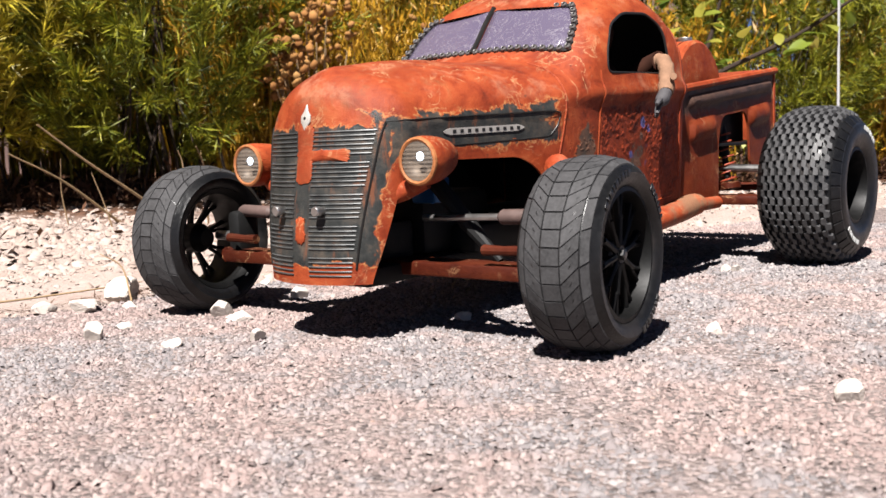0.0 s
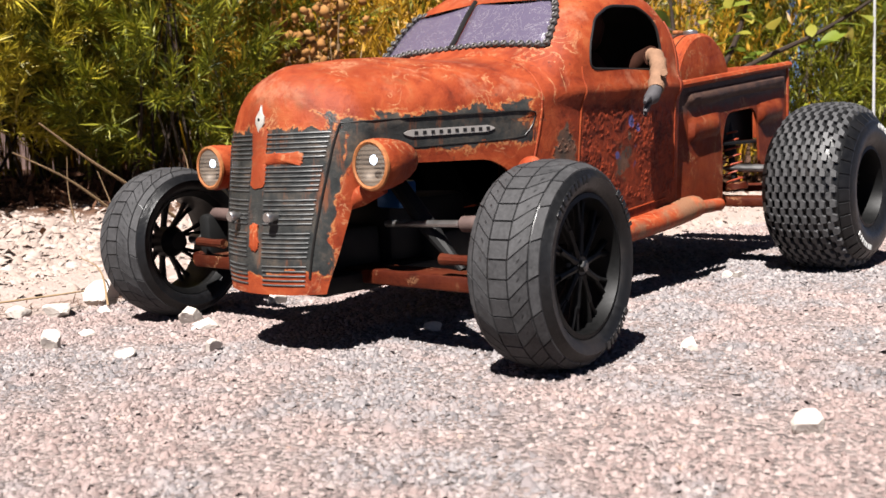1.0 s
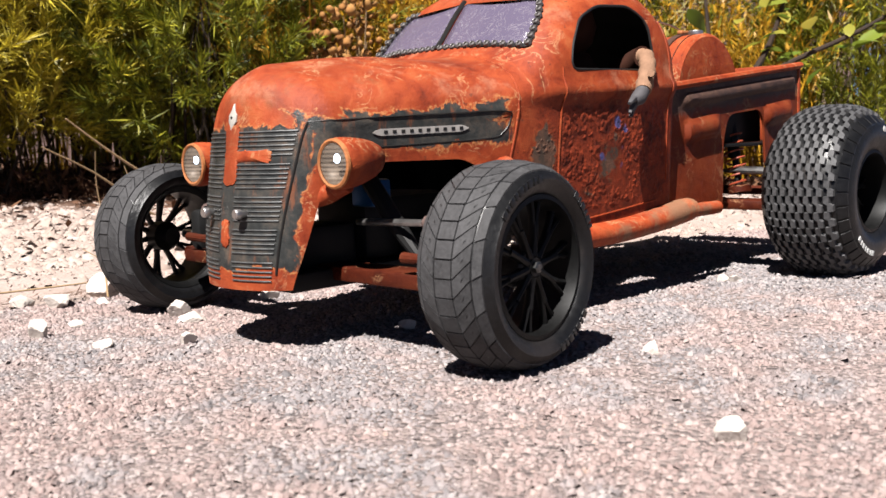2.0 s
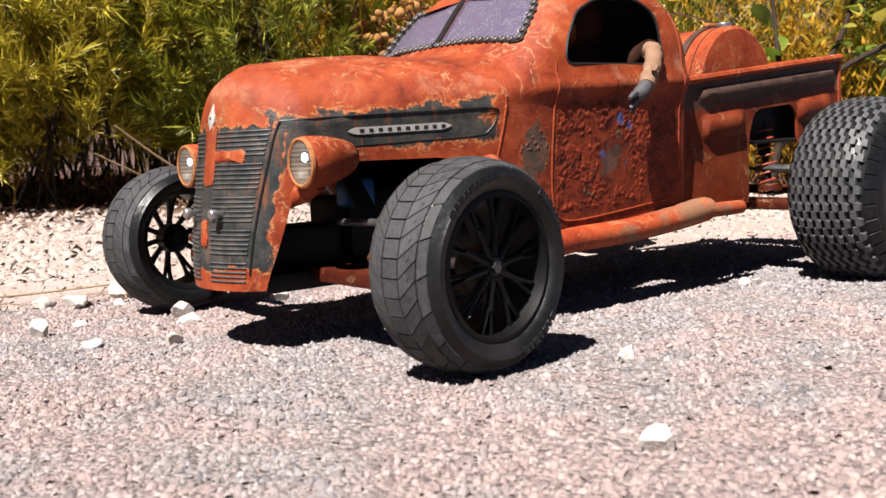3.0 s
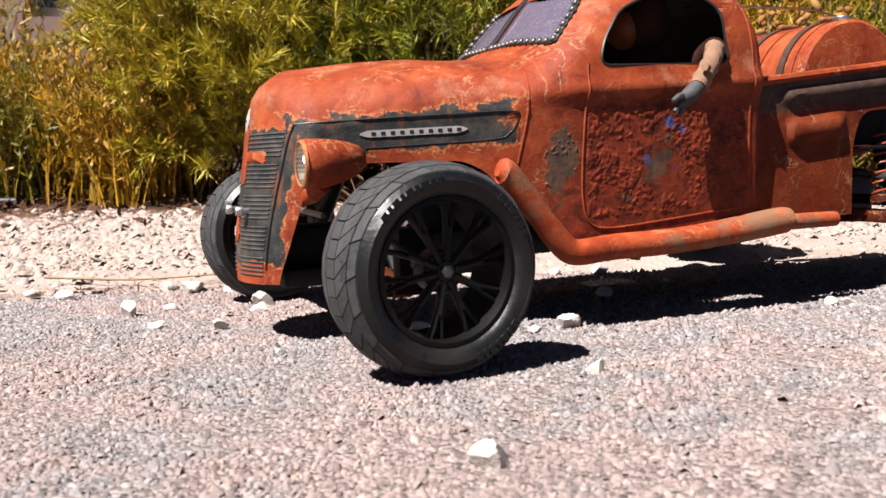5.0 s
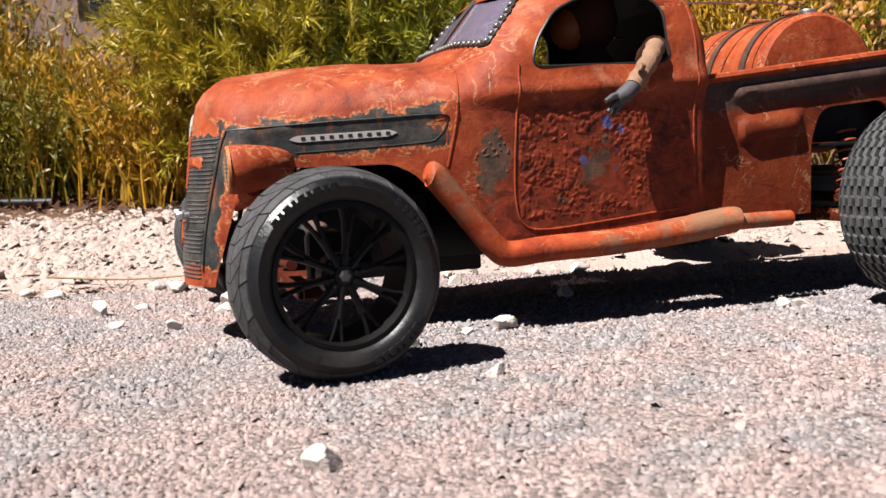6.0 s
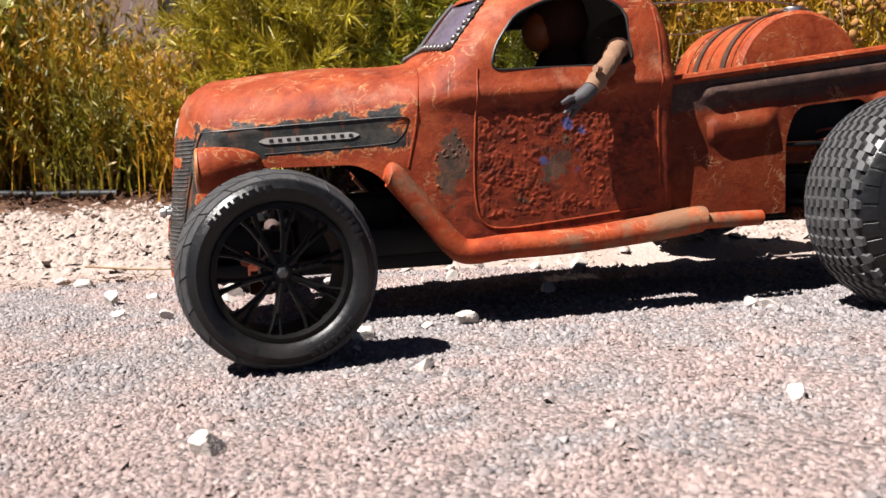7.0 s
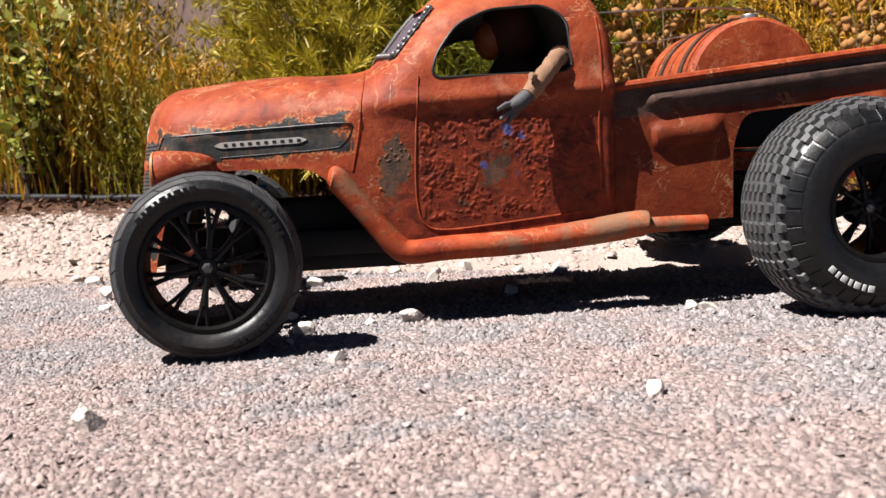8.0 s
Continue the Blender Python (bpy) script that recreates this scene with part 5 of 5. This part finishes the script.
def leafy_bush(x, y, wide, deep, high, count, seed, size=0.030, mat=None):
    """A shrub of small pale broad leaves."""
    r = np.random.default_rng(seed)
    bush = thing("leafy_shrub", "shrub with small pale green oval leaves", "shrub", "shrubs", (x, y, bank_z(x, y)))
    wood, verts = Build(), []
    for i in range(22):
        a, t = r.uniform(0, 6.283), r.uniform(0.1, 1.0)
        top = np.array([wide * t * math.cos(a), deep * t * math.sin(a), high * r.uniform(0.5, 1.0)])
        line = bend([(r.normal(0, 0.02), r.normal(0, 0.02), -0.01), top * 0.5 + r.normal(0, 0.02, 3), top], 4)
        wood.tube(line, np.linspace(0.004, 0.0012, len(line)), 5)
        pts = np.array(line)
        n = count // 22
        k = r.uniform(0.2, 1, n) * (len(pts) - 1)
        base = np.stack([np.interp(k, np.arange(len(pts)), pts[:, j]) for j in range(3)], -1) + r.normal(0, 0.012, (n, 3))
        verts.append(diamonds(base, r.normal(0, 1, (n, 3)) + (0, 0, 0.4), r.uniform(0.5, 1.1, n) * size, r.uniform(0.35, 0.5, n) * size, r))
    tagged(part("stem_mass", wood, [BRANCH], bush), kind="stuff")
    v = np.concatenate(verts)
    tagged(part("foliage", quick_mesh("foliage", v, quads(v), mat or PALE_LEAF), None, bush), kind="stuff")


def flower_plant(x, y, high, heads, seed, spread=0.07):
    """Stems topped by clusters of small round dried flower heads."""
    r = np.random.default_rng(seed)
    plant = thing("dried_flowers", "dried orange-brown button flowers on thin stems", "flowers", "dried flower clumps", (x, y, bank_z(x, y)))
    stems, balls, sizes = Build(), [], []
    for i in range(heads):
        top = np.array([r.normal(0, spread), r.normal(0, spread), high * r.uniform(0.55, 1.0)])
        stems.tube(bend([(r.normal(0, 0.02), r.normal(0, 0.02), -0.01), top * (0.6, 0.6, 0.55), top], 3), 0.0011, 5)
        for _ in range(int(r.integers(7, 14))):
            balls.append(top + r.normal(0, 0.014, 3))
            sizes.append(r.uniform(0.0045, 0.0085))
    tagged(part("stem_mass", stems, [TWIG], plant), kind="stuff")
    v, f = scatter_stones(balls, sizes, 0.9, 0.12, seed)
    tagged(part("flower_mass", quick_mesh("flower_mass", v, f, FLOWER), None, plant, "orange-brown round flower heads"), kind="stuff")


# front row, from the left-hand end of the bed to the right
leafy_bush(-0.53, shrub_line(-0.53) - 0.05, 0.13, 0.10, 0.50, 1500, 61, 0.036)
stem_bush(-0.42, shrub_line(-0.42) + 0.05, 0.22, 0.12, 0.44, 240, 62, GOLD_STEMS, "golden clump of thin upright stems", 0.013)
stem_bush(-0.24, shrub_line(-0.24) + 0.03, 0.20, 0.12, 0.28, 270, 63, GREEN_STEMS, "dull green clump of thin upright stems", 0.012)
stem_bush(-0.05, shrub_line(-0.05) + 0.05, 0.20, 0.12, 0.29, 255, 64, GOLD_STEMS, "golden clump of thin upright stems", 0.013)
stem_bush(-0.03, shrub_line(-0.03) - 0.04, 0.14, 0.08, 0.26, 180, 65, GOLD_STEMS, "golden clump of thin upright stems", 0.012)
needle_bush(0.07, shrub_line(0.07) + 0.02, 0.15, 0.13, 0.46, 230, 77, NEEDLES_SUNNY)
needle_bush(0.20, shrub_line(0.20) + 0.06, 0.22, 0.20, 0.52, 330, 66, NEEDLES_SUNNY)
needle_bush(0.46, shrub_line(0.46) + 0.06, 0.22, 0.20, 0.50, 330, 67)
stem_bush(0.66, shrub_line(0.66) + 0.10, 0.16, 0.12, 0.42, 225, 68, GOLD_STEMS, "golden clump of thin upright stems", 0.012)
flower_plant(0.60, shrub_line(0.60) - 0.08, 0.30, 22, 69, 0.06)
stem_bush(0.90, shrub_line(0.90) + 0.10, 0.20, 0.12, 0.44, 255, 70, GOLD_STEMS, "golden clump of thin upright stems", 0.012)
stem_bush(1.12, shrub_line(1.12) + 0.14, 0.20, 0.14, 0.40, 255, 71, GREEN_STEMS, "dull green clump of thin upright stems", 0.014)
flower_plant(0.92, shrub_line(0.92) - 0.02, 0.30, 16, 72, 0.07)
stem_bush(1.38, shrub_line(1.38) + 0.12, 0.20, 0.14, 0.42, 255, 73, GOLD_STEMS, "golden clump of thin upright stems", 0.014)
needle_bush(1.62, shrub_line(1.62) + 0.10, 0.22, 0.20, 0.46, 280, 74)
leafy_bush(1.45, shrub_line(1.45) - 0.10, 0.16, 0.10, 0.16, 500, 75, 0.022)
stem_bush(1.95, shrub_line(1.95) + 0.10, 0.24, 0.16, 0.50, 255, 76, GOLD_STEMS, "golden clump of thin upright stems", 0.016)
# back row
for i, (x, d, w, h, kind) in enumerate([(-0.75, 0.45, 0.30, 0.62, 0), (0.28, 0.50, 0.34, 0.80, 1), (0.62, 0.48, 0.32, 0.75, 0), (0.95, 0.50, 0.34, 0.80, 0), (1.32, 0.55, 0.36, 0.85, 0), (1.75, 0.55, 0.36, 0.9, 1), (2.2, 0.5, 0.4, 0.9, 0), (-0.33, 0.36, 0.12, 0.28, 0), (-0.52, 0.40, 0.26, 0.66, 0), (0.13, 0.44, 0.20, 0.60, 1), (0.45, 0.80, 0.4, 0.95, 1), (0.8, 0.85, 0.4, 1.0, 0), (1.15, 0.9, 0.4, 1.0, 1)]):
    if kind:
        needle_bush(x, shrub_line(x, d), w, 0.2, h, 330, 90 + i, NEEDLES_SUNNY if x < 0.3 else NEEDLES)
    else:
        stem_bush(x, shrub_line(x, d), w * 1.2, 0.2, h, 420, 90 + i, GOLD_STEMS if i % 2 else GREEN_STEMS, "tall clump of thin golden-green stems", 0.018, 0.2)


def make_leafy_branch():
    """An arching branch with large yellow-green leaves behind the load bed."""
    b = thing("branch", "arching brown branch with large yellow-green leaves", "branch", place=(1.06, 0.32, bank_z(1.06, 0.32)))
    z0 = b.location.z
    lines = [[(0, 0.02, -0.01), (0.02, 0.0, 0.10), (0.06, -0.07, 0.19), (0.12, -0.20, 0.255), (0.16, -0.30, 0.32)], [(0.03, -0.01, 0.13), (0.08, -0.06, 0.24), (0.10, -0.09, 0.36)], [(0.02, 0.0, 0.08), (0.05, 0.03, 0.22), (0.06, 0.05, 0.36)]]
    r = np.random.default_rng(5)
    for line in lines:
        pts = bend(line, 6)
        part("limb", Build().tube(pts, np.linspace(0.0075, 0.0022, len(pts)), 8), [BRANCH], b)
    leaf = Build()
    rows = []
    for t in np.linspace(0, 1, 7):
        w = 0.5 * 0.44 * math.sin(math.pi * min(t ** 0.8, 1)) + 0.01
        rows.append([(t, y * w, 0.12 * abs(y) * w + 0.10 * math.sin(t * 2.5)) for y in (-1, -0.5, 0, 0.5, 1)])
    data = leaf.grid(rows).mesh("leaf", [BROAD_SINGLE], 80)
    for i in range(46):
        line = lines[i % 3]
        pts = np.array(bend(line, 6))
        p = pts[int(r.integers(len(pts) * 0.45, len(pts)))] + r.normal(0, 0.018, 3)
        o = part("leaf", data, None, b)
        size = r.uniform(0.035, 0.062)
        o.matrix_basis = Matrix.Translation(p) @ pose(0, 0, 0, r.uniform(-40, 40), r.uniform(-35, 45), r.uniform(0, 360)) @ Matrix.Scale(size, 4)


def single_leaf_material():
    k = Nodes("large_leaf")
    color = k.ramp(k.random(), (0.0, (0.10, 0.19, 0.02)), (0.5, (0.26, 0.33, 0.04)), (1.0, (0.52, 0.44, 0.07)))
    k.done(color, 0.4)
    t = k.node("ShaderNodeBsdfTranslucent", Color=color)
    m = k.node("ShaderNodeMixShader", Fac=0.4)
    k.tree.links.new(k.bsdf.outputs[0], m.inputs[1])
    k.tree.links.new(t.outputs[0], m.inputs[2])
    k.tree.links.new(m.outputs[0], k.out.inputs[0])
    return k.mat


BROAD_SINGLE = single_leaf_material()
make_leafy_branch()

stake = new("stake", Build().tube([(1.20, 0.052, 0.0), (1.2005, 0.0515, 0.2), (1.20, 0.050, 0.62)], [0.0024, 0.0022, 0.0020], 6).mesh("stake", [WHITE_PAINT], 40))
tagged(stake, "thin pale plant stake standing in the ground", "stake")


def make_twig(points, radius, seed):
    ob = new("twig", Build().tube(bend(points, 5), np.linspace(radius, radius * 0.4, len(bend(points, 5))), 6).mesh("twig", [TWIG], 50))
    tagged(ob, "dry pale twig leaning out of the shrub", "twig", "dry twigs")


make_twig([(0.310, 0.660, 0.026), (0.254, 0.66, 0.069), (0.177, 0.66, 0.122), (0.120, 0.665, 0.168)], 0.0026, 1)
make_twig([(0.268, 0.720, 0.026), (0.240, 0.72, 0.049), (0.178, 0.72, 0.097), (0.112, 0.725, 0.134)], 0.0024, 2)
make_twig([(0.235, 0.70, 0.024), (0.228, 0.705, 0.06), (0.215, 0.71, 0.105)], 0.0013, 3)
make_twig([(0.285, 0.60, 0.016), (0.281, 0.60, 0.105), (0.274, 0.60, 0.130)], 0.0013, 4)
make_twig([(0.330, 0.62, 0.020), (0.315, 0.60, 0.10), (0.296, 0.59, 0.134)], 0.0016, 5)
make_twig([(0.200, 0.75, 0.030), (0.193, 0.75, 0.08), (0.190, 0.74, 0.125)], 0.0011, 6)

make_twig([(-0.20, 0.430, 0.008), (-0.12, 0.365, 0.006), (-0.05, 0.318, 0.010), (0.0, 0.290, 0.014)], 0.0014, 7)
make_twig([(-0.115, 0.372, 0.006), (-0.118, 0.340, 0.003), (-0.124, 0.315, 0.002)], 0.0009, 8)
make_twig([(-0.030, 0.262, 0.003), (-0.022, 0.285, 0.030), (-0.030, 0.305, 0.042)], 0.0010, 9)

hose = []
for x in np.linspace(-1.2, -0.24, 14):
    y = shrub_line(x) - 0.085 + 0.01 * math.sin(7 * x)
    hose.append((x, y, bank_z(x, y) + 0.006))
tagged(new("hose", Build().tube(hose, 0.0085, 10).mesh("hose", [HOSE], 60)), "black irrigation hose lying along the shrubs", "hose")


def make_house():
    house = thing("house", "pink rendered house wall with a white framed window", "house", place=(0, 2.2, 0))
    y = 0.0
    # wall in four pieces round the window opening
    x0, x1, z0, z1 = -0.215, -0.105, 0.53, 1.4
    for lo, hi in (((-6, 0, -0.1), (x0, 0.2, 3.0)), ((x1, 0, -0.1), (6, 0.2, 3.0)), ((x0, 0, -0.1), (x1, 0.2, z0)), ((x0, 0, z1), (x1, 0.2, 3.0))):
        part("wall", Build().box(lo, hi), [WALL], house)
    win = part("window", Build().box((x0, 0.05, z0), (x0 + 0.028, 0.10, z1), 0.004).box((x1 - 0.02, 0.05, z0), (x1, 0.10, z1), 0.004).box((x0, 0.04, z0), (x1, 0.10, z0 + 0.03), 0.004), [WHITE_PAINT], house, "white window frame")
    part("pane", Build().box((x0 + 0.03, 0.07, z0 + 0.02), (x1 - 0.015, 0.08, z1)), [PANE], win, "blue reflecting glass")


make_house()
